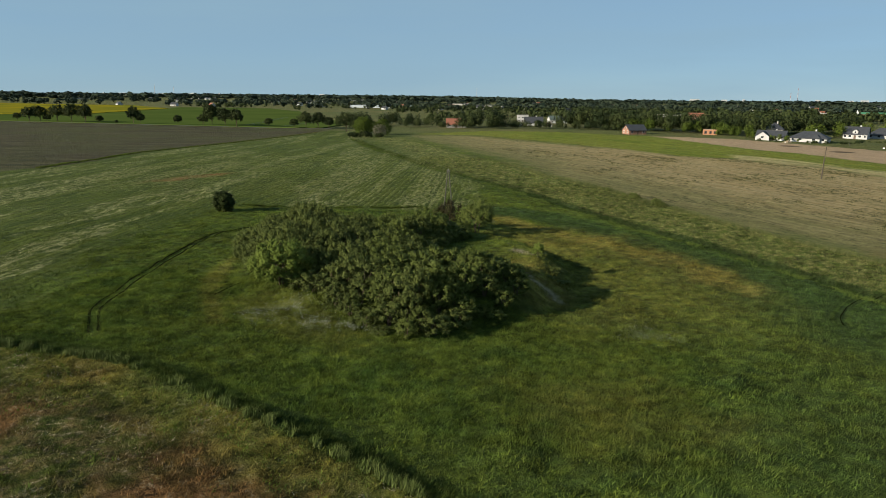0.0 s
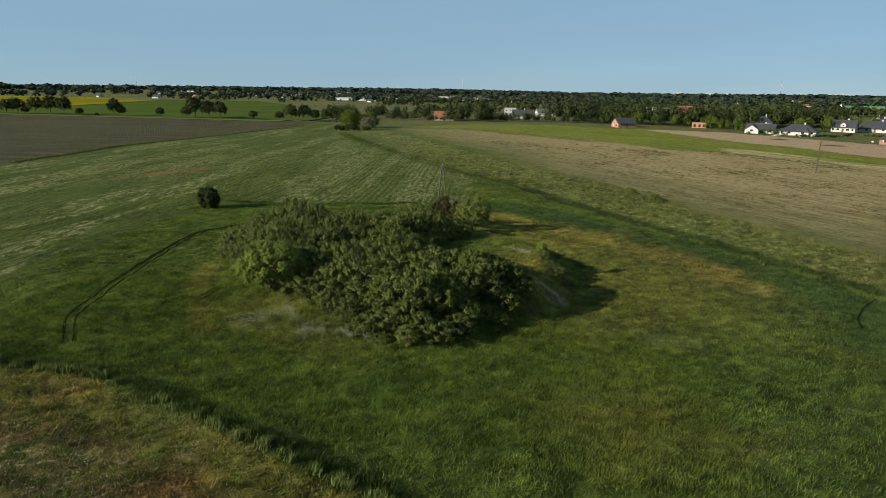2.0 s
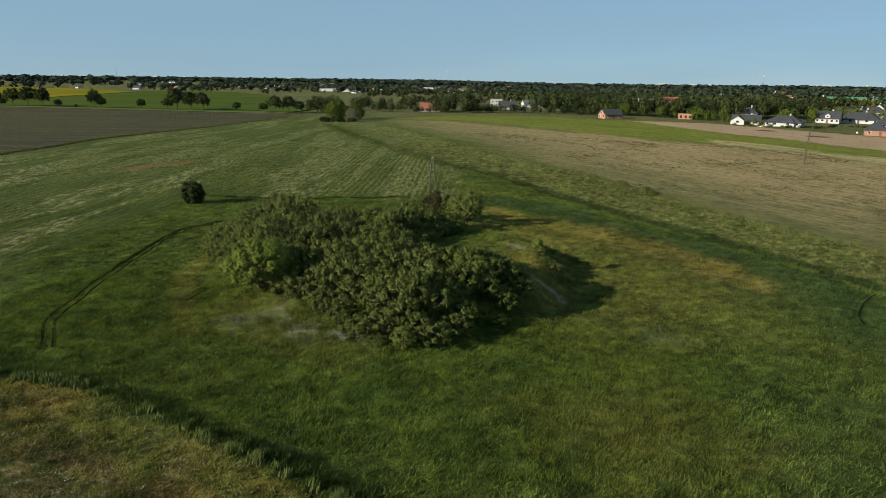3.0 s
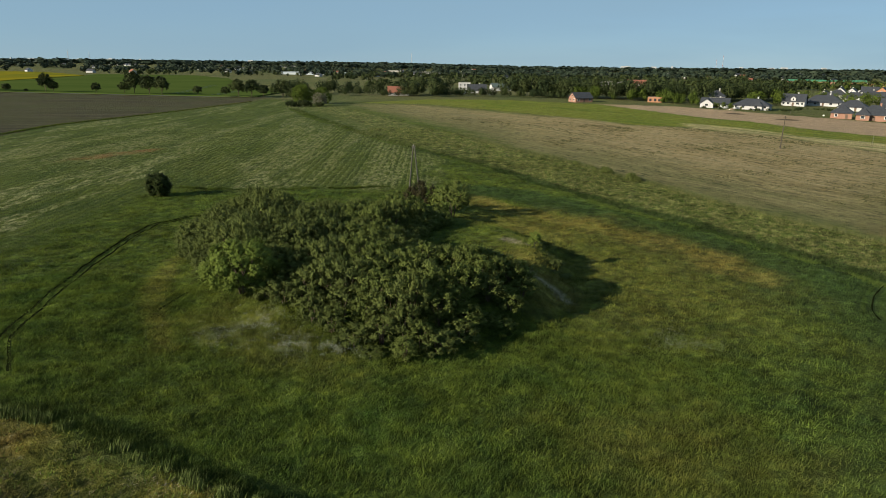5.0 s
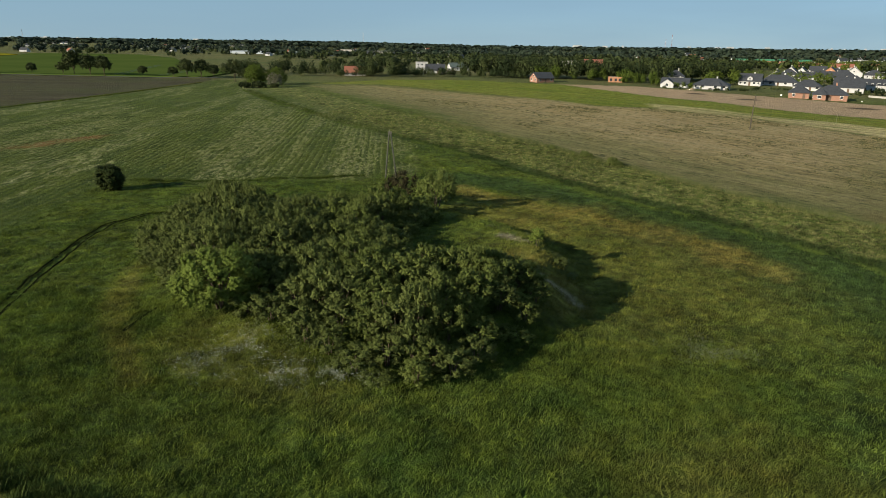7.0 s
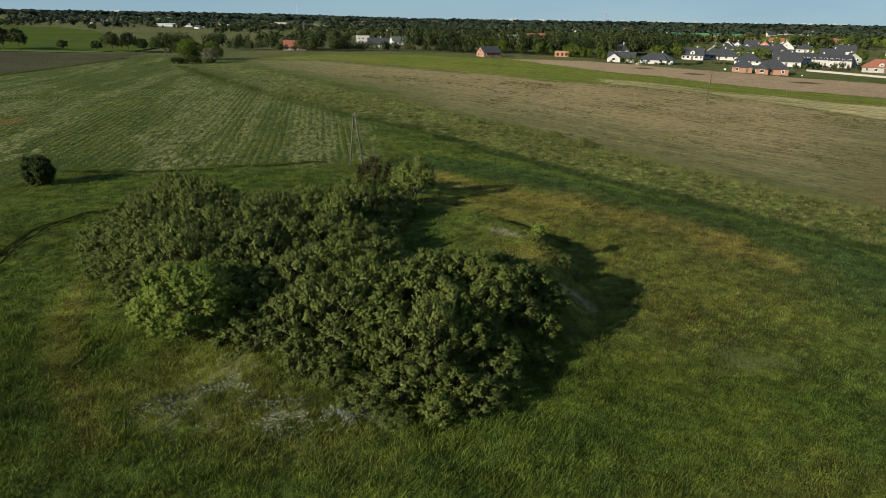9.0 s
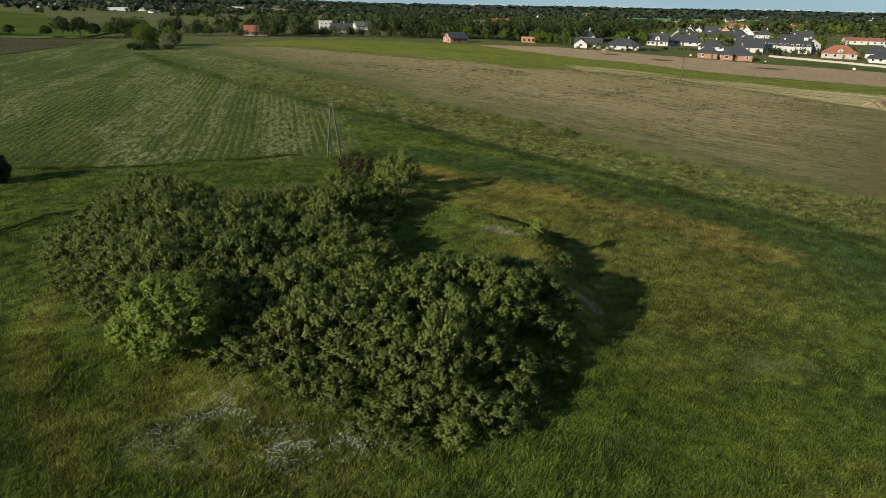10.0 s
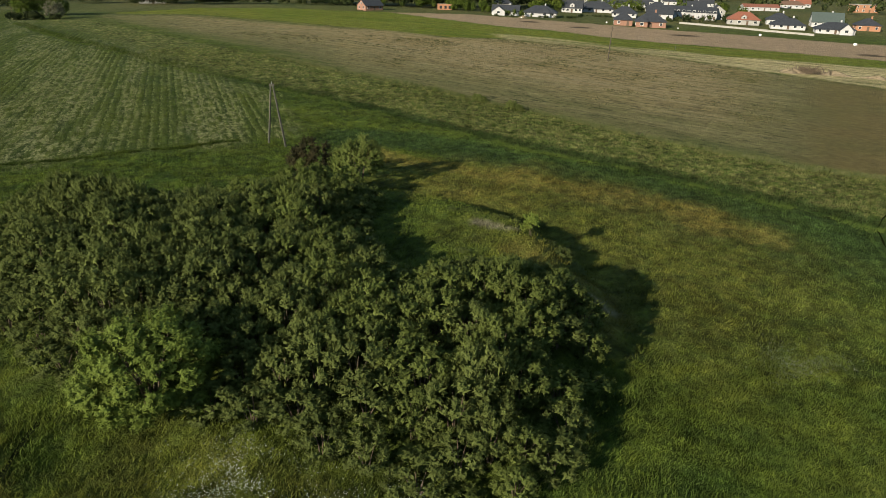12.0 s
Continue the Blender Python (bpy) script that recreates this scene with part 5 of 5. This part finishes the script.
house("farmhouse", "farmhouse with a red tiled roof half hidden by trees", -103, 466, 15, 14, 9, 2.6, 3.8, "gable", RENDER_GREY, ROOF_RED, 3, 1)
house("office_block", "pale flat-roofed block with a red side building", 60, 720, -6, 24, 12, 7, 0.4, "flat", RENDER_WHITE, CONCRETE, 6, 2, chimney=False)
house("red_block", "red-roofed building beside the pale block", 88, 730, -6, 18, 12, 6.5, 3.2, "gable", BRICK, ROOF_RED, 4, 2, chimney=False)
glass_ob = empty("glasshouse", -470, 1300, None, radians(-12))
for k in range(4):
    bm = bmesh.new()
    gable_wall(bm, 0, k * 10, 130, 10, 3.2, 2.2)
    part("bay", bm, plain("hazy_glass", (0.20, 0.23, 0.25), (0.26, 0.29, 0.31), 0.1, 0.4), glass_ob)
tagged(glass_ob, "long pale glasshouse on the plain", "glasshouse")

# garden wall, white bags and dug-up earth along the bare strip
wall_ob = empty("garden_wall", 0, 0, 0)
for (x0, y0), (x1, y1) in zip([(184, 384), (196, 372.5), (209, 358.5), (222, 343)], [(196, 372.5), (209, 358.5), (222, 343), (229, 334)]):
    n = 4
    for k in range(n):
        a, b = x0 + (x1 - x0) * (k + 0.5) / n, y0 + (y1 - y0) * (k + 0.5) / n
        bm = bmesh.new()
        block(bm, a, b, float(height(a, b)) - 0.3, -0.06 + math.hypot(x1 - x0, y1 - y0) / n, 0.18, 1.3, math.atan2(y1 - y0, x1 - x0))
        part("panel", bm, CONCRETE, wall_ob)
tagged(wall_ob, "low white garden wall of concrete panels", "wall")
SACK = plain("white_sack", (0.75, 0.74, 0.72), (0.6, 0.6, 0.58), 2.0, 0.8)
bm = bmesh.new()
block(bm, 0, 0, -0.05, 1.05, 1.05, 1.0)
bmesh.ops.bevel(bm, geom=bm.edges[:], offset=0.16, segments=2, affect="EDGES")
sack = part("bulk_bag", bm, SACK, None)
sack.matrix_basis = Matrix.LocRotScale((193.3, 326.4, float(height(193.3, 326.4))), None, (0.9,) * 3)
tagged(sack, "white bulk bag lying on the bare soil strip", "bag", "bulk bags")
for x, y, s in ((218.5, 295.3, 1.1), (136.5, 374, 0.8), (96, 393, 0.5), (109.5, 396, 0.5), (165, 352, 0.6)):
    copy_thing(sack, Matrix.LocRotScale((x, y, float(height(x, y))), Euler((0, 0, x)), (s * 1.2, s, s)))


def heap(name, label, x, y, l, w, h, mat, seed):
    r = np.random.default_rng(seed)
    n, k = 26, 12
    a, q = np.meshgrid(np.linspace(0, math.tau, n, endpoint=False), np.linspace(0, 1, k))
    bumps = 0.75 + 0.25 * np.sin(a * 3 + seed) + 0.15 * np.sin(a * 7 + q * 5)
    px, py = q * np.cos(a) * l * bumps, q * np.sin(a) * w * bumps
    pz = h * (1 - q**1.3) * bumps + 0.12 * h * r.normal(size=q.shape) * (1 - q) - 0.1 * q
    v = np.stack([px, py, pz], -1).reshape(-1, 3)
    i = np.arange(n * k).reshape(k, n)
    f = np.stack([i[:-1], np.roll(i[:-1], -1, 1), np.roll(i[1:], -1, 1), i[1:]], -1).reshape(-1, 4)
    ob = mesh_ob(name, v, f, mat)
    ob.matrix_basis = pose(x, y, float(height(x, y)) - 0.02, 0, 0, -35)
    return tagged(ob, label, "heap", "earth heaps")


EARTH = plain("dry_earth", (0.215, 0.172, 0.112), (0.120, 0.095, 0.062), 2.2, 0.95, 0.8)
heap("earth_bank", "low heap of dry dug-up earth at the field's end", 118.5, 207, 5, 2.4, 1.3, EARTH, 1)
heap("earth_bank", "low heap of dry dug-up earth at the field's end", 128.5, 203.5, 6, 2.6, 1.2, EARTH, 2)
heap("earth_bank", "pale bank of dug-up earth beside the field", 146, 190, 10, 3.0, 1.2, EARTH, 3)
heap("earth_bank", "pale bank of dug-up earth beside the field", 138, 197, 5, 2.0, 0.9, EARTH, 4)
heap("earth_bank", "brown heap of earth by the building plot", 97, 393, 3, 2, 1.1, EARTH, 5)
r = np.random.default_rng(70)
bm = bmesh.new()
for k in range(90):
    a, e, l = r.uniform(0, 6.3), r.uniform(0.1, 1.0), r.uniform(1.2, 3.0)
    bx, by = r.normal(0, 1.5), r.normal(0, 0.7)
    tip = (bx + l * math.cos(a) * math.cos(e), by + l * math.sin(a) * math.cos(e) * 0.7, 0.4 + l * math.sin(e) * 0.7)
    tube(bm, [(bx, by, 0.1), ((bx + tip[0]) / 2, (by + tip[1]) / 2, 0.3 + tip[2] * 0.6), tip], [0.07, 0.05, 0.02], 4)
brush = part("dead_brush", bm, plain("dead_wood", (0.115, 0.085, 0.060), (0.060, 0.045, 0.032), 2.0), None)
brush.matrix_basis = pose(122.5, 205.3, float(height(122.5, 205.3)) + 0.2, 0, 0, -35) @ Matrix.Diagonal((1.3, 1.3, 1.35, 1))
tagged(brush, "low spread of brown dead branches on the earth heaps", "brushwood")

# ---- trees that stand alone ----
ROAD = "trees along the lane"
road_kinds = [plant("lane_tree", 80 + k, 11.0, (4.4, 4.4, 3.9), 6.8, 22, 1.9, 16, 6, 0.75, LEAF_WOOD,
                    "round-crowned dark-green tree beside the lane", "tree", ROAD, count=5, thick=0.22, fork=0.28) for k in range(3)]
r = np.random.default_rng(31)
lane = [(-483, 459, 0.6), (-457, 446, 1.05), (-449, 449, 1.1), (-443, 450, 0.95), (-435, 452, 1.15), (-419, 450, 1.05), (-402, 446, 1.0), (-386, 443, 0.95), (-373, 446, 0.4),
        (-357, 446, 0.95), (-351, 446, 1.1), (-315, 443, 0.95), (-294, 444, 0.7), (-287, 445, 1.05), (-274, 442, 1.0), (-262, 438, 0.95), (-236, 438, 0.9), (-213, 433, 1.0), (-203, 431, 0.9), (-192, 427, 0.95), (-183, 425, 1.05)]
for k, (x, y, s) in enumerate(lane):
    if k < 3:
        place(road_kinds[k], x, y, s * 1.0, r.uniform(0, 6))
    else:
        put(road_kinds[int(r.integers(3))], x, y, s * 1.0, r.uniform(0, 6), r.uniform(0.95, 1.2))
GROVE = "grove at the head of the ditch"
lime_tree = plant("lime_tree", 90, 11, (5.2, 5.2, 4.6), 5.2, 44, 1.5, 24, 6, 0.5, LEAF_GROVE, "rounded fresh-green tree at the head of the ditch", "tree", GROVE, count=6, thick=0.25, fork=0.15, base=-0.2)
place(lime_tree, -135, 368, 1.0, 0)
put(lime_tree, -125.5, 372, 0.86, 2.0)
put(road_kinds[0], -149, 388, 1.15, 1.0)
put(road_kinds[1], -158, 396, 1.0, 3.0)
place(plant("blossom_tree", 91, 6, (3.2, 3.2, 2.6), 3.2, 22, 1.2, 16, 6, 0.42, LEAF_BLOSSOM, "hawthorn white with blossom in the grove", "tree", GROVE, count=5, thick=0.12), -120.5, 354, 1.0, 0)
dark_low = plant("low_bush", 92, 3, (3.4, 2.8, 1.4), 1.4, 20, 1.0, 16, 6, 0.45, LEAF_WOOD, "low dark bush at the foot of the grove", "bush", GROVE)
place(dark_low, -127, 349, 1.0, 0)
put(dark_low, -133, 346, 0.9, 1.0)
put(dark_low, -119, 349.5, 0.7, 2.0)

# ---- woods and belts: many trees joined ----
def tree_cards(r, n, leaf):
    """A rough tree of loose leaf sprays, one metre tall and wide."""
    cz = r.uniform(-1, 1, n)
    a = r.uniform(0, 6.3, n)
    cr = np.sqrt(1 - cz * cz)
    q = r.uniform(0.55, 1.0, n) * (1 + 0.22 * np.sin(a * 3 + cz * 4))
    p = np.stack([0.46 * cr * np.cos(a) * q, 0.46 * cr * np.sin(a) * q, 0.56 + 0.42 * cz * q], -1)
    out = p - np.array([0, 0, 0.5])
    out /= np.linalg.norm(out, axis=1, keepdims=True)
    nrm = out + r.normal(0, 0.28, p.shape)
    s = np.cross(nrm, r.normal(size=p.shape))
    s /= np.linalg.norm(s, axis=1, keepdims=True)
    t = np.cross(nrm, s)
    t /= np.linalg.norm(t, axis=1, keepdims=True)
    l = leaf * r.uniform(0.6, 1.3, (n, 1))
    return np.stack([p - s * l, p - t * l * 0.7, p + s * l, p + t * l * 0.7], 1)


def wood(name, label, r, x, y, tall, cards, leaf, mat, wide=0.8):
    shapes = [tree_cards(r, cards, leaf) for k in range(5)]
    out = []
    z = height(x, y)
    for px, py, pz, h in zip(x, y, z, tall):
        v = shapes[int(r.integers(5))]
        a = r.uniform(0, 6.3)
        w = h * wide * r.uniform(0.8, 1.25)
        out.append(np.stack([px + (v[..., 0] * math.cos(a) - v[..., 1] * math.sin(a)) * w, py + (v[..., 0] * math.sin(a) + v[..., 1] * math.cos(a)) * w, pz + v[..., 2] * h - 0.3], -1))
    v = np.concatenate(out).reshape(-1, 3)
    ob = mesh_ob(name, v, np.arange(len(v)).reshape(-1, 4), mat)
    return tagged(ob, label, "trees", kind="stuff")


def strung(r, pts, n, spread):
    """n places scattered along a broken line."""
    seg = [math.hypot(b[0] - a[0], b[1] - a[1]) for a, b in zip(pts, pts[1:])]
    at = np.r_[0, np.cumsum(seg)]
    s = r.uniform(0, at[-1], n)
    x, y = np.interp(s, at, [p[0] for p in pts]), np.interp(s, at, [p[1] for p in pts])
    return x + r.normal(0, spread, n), y + r.normal(0, spread, n)


r = np.random.default_rng(77)
x, y = strung(r, [(-182, 432), (-170, 452), (-168, 500), (-150, 520)], 22, 6)
wood("tree_belt", "belt of dark trees beyond the lane", r, x, y, r.uniform(7, 12, len(x)), 260, 0.055, LEAF_WOOD)
x, y = strung(r, [(-140, 462), (-118, 470), (-104, 474), (-84, 458), (-72, 452)], 46, 4)
wood("tree_belt", "belt of trees and bushes round the farmhouse", r, x, y, r.uniform(5, 11, len(x)), 260, 0.055, LEAF_WOOD)
x, y = strung(r, [(-113, 455), (-107, 452), (-93, 451), (-88, 455)], 14, 1.5)
wood("garden_trees", "bushes that half hide the farmhouse", r, x, y, r.uniform(3, 6, len(x)), 220, 0.06, LEAF_WOOD)
x, y = strung(r, [(-112, 484), (-90, 490), (-66, 492)], 16, 5)
wood("tree_belt", "tall dark trees behind the farmhouse", r, x, y, r.uniform(10, 15, len(x)), 260, 0.05, LEAF_WOOD)
x, y = strung(r, [(-78, 462), (-40, 470), (-17, 466), (8, 456)], 60, 3.5)
wood("hedgerow", "low hedgerow at the end of the stubble field", r, x, y, r.uniform(3.5, 7, len(x)), 240, 0.06, LEAF_WOOD)
x, y = strung(r, [(-22, 492), (5, 480), (28, 474), (52, 470), (86, 458), (112, 482), (138, 500), (165, 530)], 230, 9)
wood("tree_belt", "tall dark wood behind the houses", r, x, y, r.uniform(8, 15.5, len(x)), 260, 0.05, LEAF_WOOD)
x, y = strung(r, [(2, 470), (14, 466), (70, 440), (82, 428), (88, 422)], 34, 3)
wood("tree_belt", "fresh-green bushes at the wood's edge", r, x, y, r.uniform(5, 10, len(x)), 260, 0.055, LEAF_LIGHT)
x, y = strung(r, [(60, 447), (82, 424), (98, 402), (104, 399)], 22, 1.8)
wood("garden_hedge", "ragged green hedge by the building plots", r, x, y, r.uniform(2, 5, len(x)), 220, 0.07, LEAF_LIGHT)
x, y = strung(r, [(118, 436), (136, 462), (160, 480), (178, 478), (186, 455), (200, 470), (240, 456), (262, 440)], 46, 6)
wood("garden_trees", "trees among the gardens of the estate", r, x, y, r.uniform(4, 10, len(x)), 240, 0.06, LEAF_LIGHT)
x, y = strung(r, [(86, 401), (98, 398), (120, 396), (131, 402), (142, 421), (158, 408), (174, 402), (185, 396), (196, 414), (205, 419), (222, 411)], 60, 1.5)
wood("garden_hedge", "low dark hedges and fences before the houses", r, x, y, r.uniform(0.8, 1.9, len(x)), 160, 0.09, LEAF_WOOD, 1.6)
x, y = strung(r, [(178, 399), (185, 395), (216, 398), (236, 410), (262, 408), (290, 400), (300, 372)], 40, 3)
wood("garden_trees", "hedges and small trees in the gardens", r, x, y, r.uniform(1.5, 5.5, len(x)), 220, 0.07, LEAF_WOOD)
x, y = r.uniform(300, 620, 420), r.uniform(690, 900, 420)
wood("young_wood", "dense fresh-green young wood behind the estate", r, x, y + 0.12 * (x - 300), r.uniform(6, 11, len(x)), 110, 0.09, LEAF_LIGHT)


def open_land(x, y):
    """Crop fields and clearings, kept free of trees."""
    return (inside(CROP, x, y) > -15) | (inside(RAPE, x, y) > -15) | ((x > 170) & (x < 330) & (y < 640)) | ((x > -160) & (x < -60) & (y > 505) & (y < 600)) | (inside(PASTURE, x, y) > -10) | (inside(STUBBLE_FAR, x, y) > 0)


CROP = [(-760, 478), (-470, 449), (-320, 441), (-192, 435), (-205, 540), (-300, 640), (-450, 915), (-590, 1080), (-760, 1060), (-706, 959), (-606, 705), (-574, 633), (-643, 590)]
RAPE = [(-645, 592), (-576, 635), (-608, 705), (-708, 959), (-900, 1110), (-1180, 1080), (-1250, 860), (-1000, 640)]
STUBBLE_FAR = [(290, 900), (450, 880), (520, 1075), (310, 1130)]
PASTURE = [(-310, 640), (-190, 545), (-170, 600), (-240, 780), (-420, 1150), (-520, 1100)]


def scatter(r, n, a0, a1, d0, d1, power=1.0, groups=None):
    """Places in a wide arc ahead, in loose groups, off the open fields."""
    a = np.radians(r.uniform(a0, a1, n))
    d = d0 + (d1 - d0) * r.random(n) ** power
    x, y = d * np.sin(a), d * np.cos(a)
    if groups:
        k = r.integers(0, groups, n)
        gx, gy = x[:groups][k], y[:groups][k]
        x, y = gx + r.normal(0, 1, n) * d * 0.035, gy + r.normal(0, 1, n) * d * 0.012
    ok = ~open_land(x, y)
    return x[ok], y[ok]


x, y = scatter(r, 640, -9, 48, 560, 1150, 0.9, 90)
ok = ~((x > 120) & (x < 340) & (y < 660)) & ~((x > -95) & (x < 100) & (y < 680) & (y > 495) & (r.random(len(x)) < 0.75))
x, y = x[ok], y[ok]
wood("woodland", "mixed woodland across the plain", r, x, y, r.uniform(6, 13, len(x)), 48, 0.15, LEAF_WOOD, 1.0)
x, y = scatter(r, 800, -50, -8, 640, 1500, 1.0, 42)
wood("woodland", "groves and hedges on the western plain", r, x, y, r.uniform(5, 11, len(x)), 48, 0.15, LEAF_WOOD, 1.0)
x, y = scatter(r, 1700, -52, 50, 1150, 2300, 0.9, 150)
wood("woodland", "wooded plain in the distance", r, x, y, r.uniform(8, 15, len(x)), 34, 0.19, LEAF_HAZE, 1.3)
x, y = scatter(r, 3200, -54, 52, 2300, 4300, 0.9, 300)
wood("far_forest", "far forest along the horizon", r, x, y, r.uniform(12, 21, len(x)), 20, 0.28, LEAF_HAZE, 2.2)


# ---- crops beyond the lane: standing sheets with their own height ----
def crop_sheet(name, label, pts, h, mat):
    bm = bmesh.new()
    top = [bm.verts.new((px, py, 0)) for px, py in pts]
    bm.faces.new(top)
    bmesh.ops.triangulate(bm, faces=bm.faces[:])
    for k in range(5):
        long = [e for e in bm.edges if e.calc_length() > 50]
        if not long:
            break
        bmesh.ops.subdivide_edges(bm, edges=long, cuts=1)
        bmesh.ops.triangulate(bm, faces=bm.faces[:])
    for v in bm.verts:
        v.co.z = float(height(v.co.x, v.co.y)) + h
    rim = [e for e in bm.edges if e.is_boundary]
    low = bmesh.ops.extrude_edge_only(bm, edges=rim)["geom"]
    for g in low:
        if isinstance(g, bmesh.types.BMVert):
            g.co.z -= h + 0.5
    bmesh.ops.recalc_face_normals(bm, faces=bm.faces[:])
    return tagged(part(name, bm, mat, None), label, "field", kind="structure")


m = Mat("green_cereal", 0.9)
m.b.inputs["Specular IOR Level"].default_value = 0.0
m.color(m.mix(m.noise(0.01, 3), (0.038, 0.060, 0.014), (0.052, 0.072, 0.018)))
CEREAL = m.m
m = Mat("flowering_rape", 0.9)
m.b.inputs["Specular IOR Level"].default_value = 0.0
m.color(m.mix(m.noise(0.012, 3), (0.170, 0.138, 0.010), (0.080, 0.090, 0.014)))
crop_sheet("cereal_field", "smooth green cereal field beyond the lane", CROP, 0.7, CEREAL)
crop_sheet("rape_field", "yellow flowering rape field on the rise", RAPE, 1.1, m.m)
lanes = plain("tramlines", (0.020, 0.040, 0.012), None, 0.2)
for x0, y0, x1, y1 in ((-262, 450, -330, 640), (-258, 450, -326, 640), (-230, 446, -245, 520), (-226, 446, -241, 520)):
    n = 12
    v, f = [], []
    for k in range(n + 1):
        a, b = x0 + (x1 - x0) * k / n, y0 + (y1 - y0) * k / n
        for s in (-0.6, 0.6):
            v.append((a + s, b, float(height(a, b)) + 0.76))
    for k in range(n):
        f.append((2 * k, 2 * k + 1, 2 * k + 3, 2 * k + 2))
    tagged(mesh_ob("tramline", np.array(v), np.array(f), lanes), "dark wheel line pressed into the cereal field", "track", kind="structure")
ASPHALT = plain("lane_asphalt", (0.06, 0.06, 0.058), (0.045, 0.045, 0.044), 0.4)
xs = np.linspace(-760, -182, 60)
ys = np.interp(xs, [-760, -470, -320, -182], [474, 444.5, 437.5, 427.5])
v = np.stack([np.repeat(xs, 2), np.stack([ys - 2.2, ys + 2.2], -1).ravel(), np.repeat(height(xs, ys), 2) + 0.35], -1)
i = np.arange(59) * 2
tagged(mesh_ob("lane", v, np.stack([i, i + 2, i + 3, i + 1], -1), ASPHALT), "narrow asphalt lane along the tree row", "lane", kind="structure")

# ---- far buildings and masts ----
r = np.random.default_rng(41)
far_kinds = [house("distant_house", "small white house with a dark roof on the plain", -260, 1330, 0, 16, 11, 4.5, 4.5, "gable", RENDER_WHITE, ROOF_DARK, 2, 1, "distant houses", chimney=False),
             house("distant_house", "small white house with a red roof on the plain", -420, 1300, 20, 16, 11, 4.5, 4.5, "gable", RENDER_WHITE, ROOF_RED, 2, 1, "distant houses", chimney=False),
             house("distant_hall", "long grey hall on the plain", -250, 1420, -5, 45, 18, 5.5, 1.5, "flat", RENDER_GREY, CONCRETE, 4, 1, "distant houses", chimney=False)]
for k in range(150):
    a = radians(r.uniform(-44, 46))
    d = r.uniform(1150, 2500)
    x, y = d * math.sin(a), d * math.cos(a)
    if float(inside(CROP, np.array(x), np.array(y))) > -20 or float(inside(RAPE, np.array(x), np.array(y))) > -20:
        continue
    j = int(r.choice([0, 0, 0, 0, 1, 2])) if d > 1500 else int(r.choice([0, 0, 1]))
    copy_thing(far_kinds[j], Matrix.LocRotScale((x, y, float(height(x, y))), Euler((0, 0, r.uniform(-0.8, 0.8))), (r.uniform(0.6, 0.95),) * 3))
TOWN = plain("far_town", (0.34, 0.35, 0.36), (0.24, 0.26, 0.28), 0.05)
for k in range(34):
    a = radians(r.uniform(4, 44) if k < 26 else r.uniform(-44, -20))
    d = r.uniform(4000, 4500)
    bm = bmesh.new()
    w = r.uniform(14, 50)
    block(bm, 0, 0, -1, w, 14, r.uniform(19, 27))
    block(bm, w * 0.2, 0, 18, w * 0.3, 8, r.uniform(3, 8))
    ob = part("tower_block", bm, TOWN, None)
    ob.matrix_basis = pose(d * math.sin(a), d * math.cos(a), float(height(d * math.sin(a), d * math.cos(a))))
    tagged(ob, "pale tower block of the far town on the horizon", "building", "far town")
MAST_RED, MAST_WHITE = plain("mast_red", (0.26, 0.12, 0.11), None, 0.1), plain("mast_white", (0.42, 0.44, 0.46), None, 0.1)


def mast(x, y, h, w, banded, label):
    ob = empty("radio_mast", x, y)
    n = 7
    for k in range(n):
        bm = bmesh.new()
        z0, z1 = h * k / n, h * (k + 1) / n
        a, b = w * (1 - 0.75 * k / n), w * (1 - 0.75 * (k + 1) / n)
        for sx, sy in ((-1, -1), (1, -1), (0, 1.2)):
            tube(bm, [(sx * a, sy * a, z0), (sx * b, sy * b, z1)], [w * 0.22, w * 0.22], 4)
        tube(bm, [(-a, -a, z0), (b, -b, z1)], [w * 0.12, w * 0.12], 4)
        part("section", bm, (MAST_RED if k % 2 == 0 else MAST_WHITE) if banded else STEEL, ob)
    return tagged(ob, label, "mast", "masts")


mast(827, 3500, 80, 1.5, True, "tall red and white radio mast on the horizon")
mast(790, 3470, 58, 1.5, True, "red and white radio mast on the horizon")
mast(-716, 3500, 68, 1.6, False, "slim grey radio mast on the horizon")
mast(-2230, 2900, 62, 1.6, False, "slim grey radio mast on the western horizon")
mast(-2120, 2900, 52, 1.6, False, "slim grey radio mast on the western horizon")
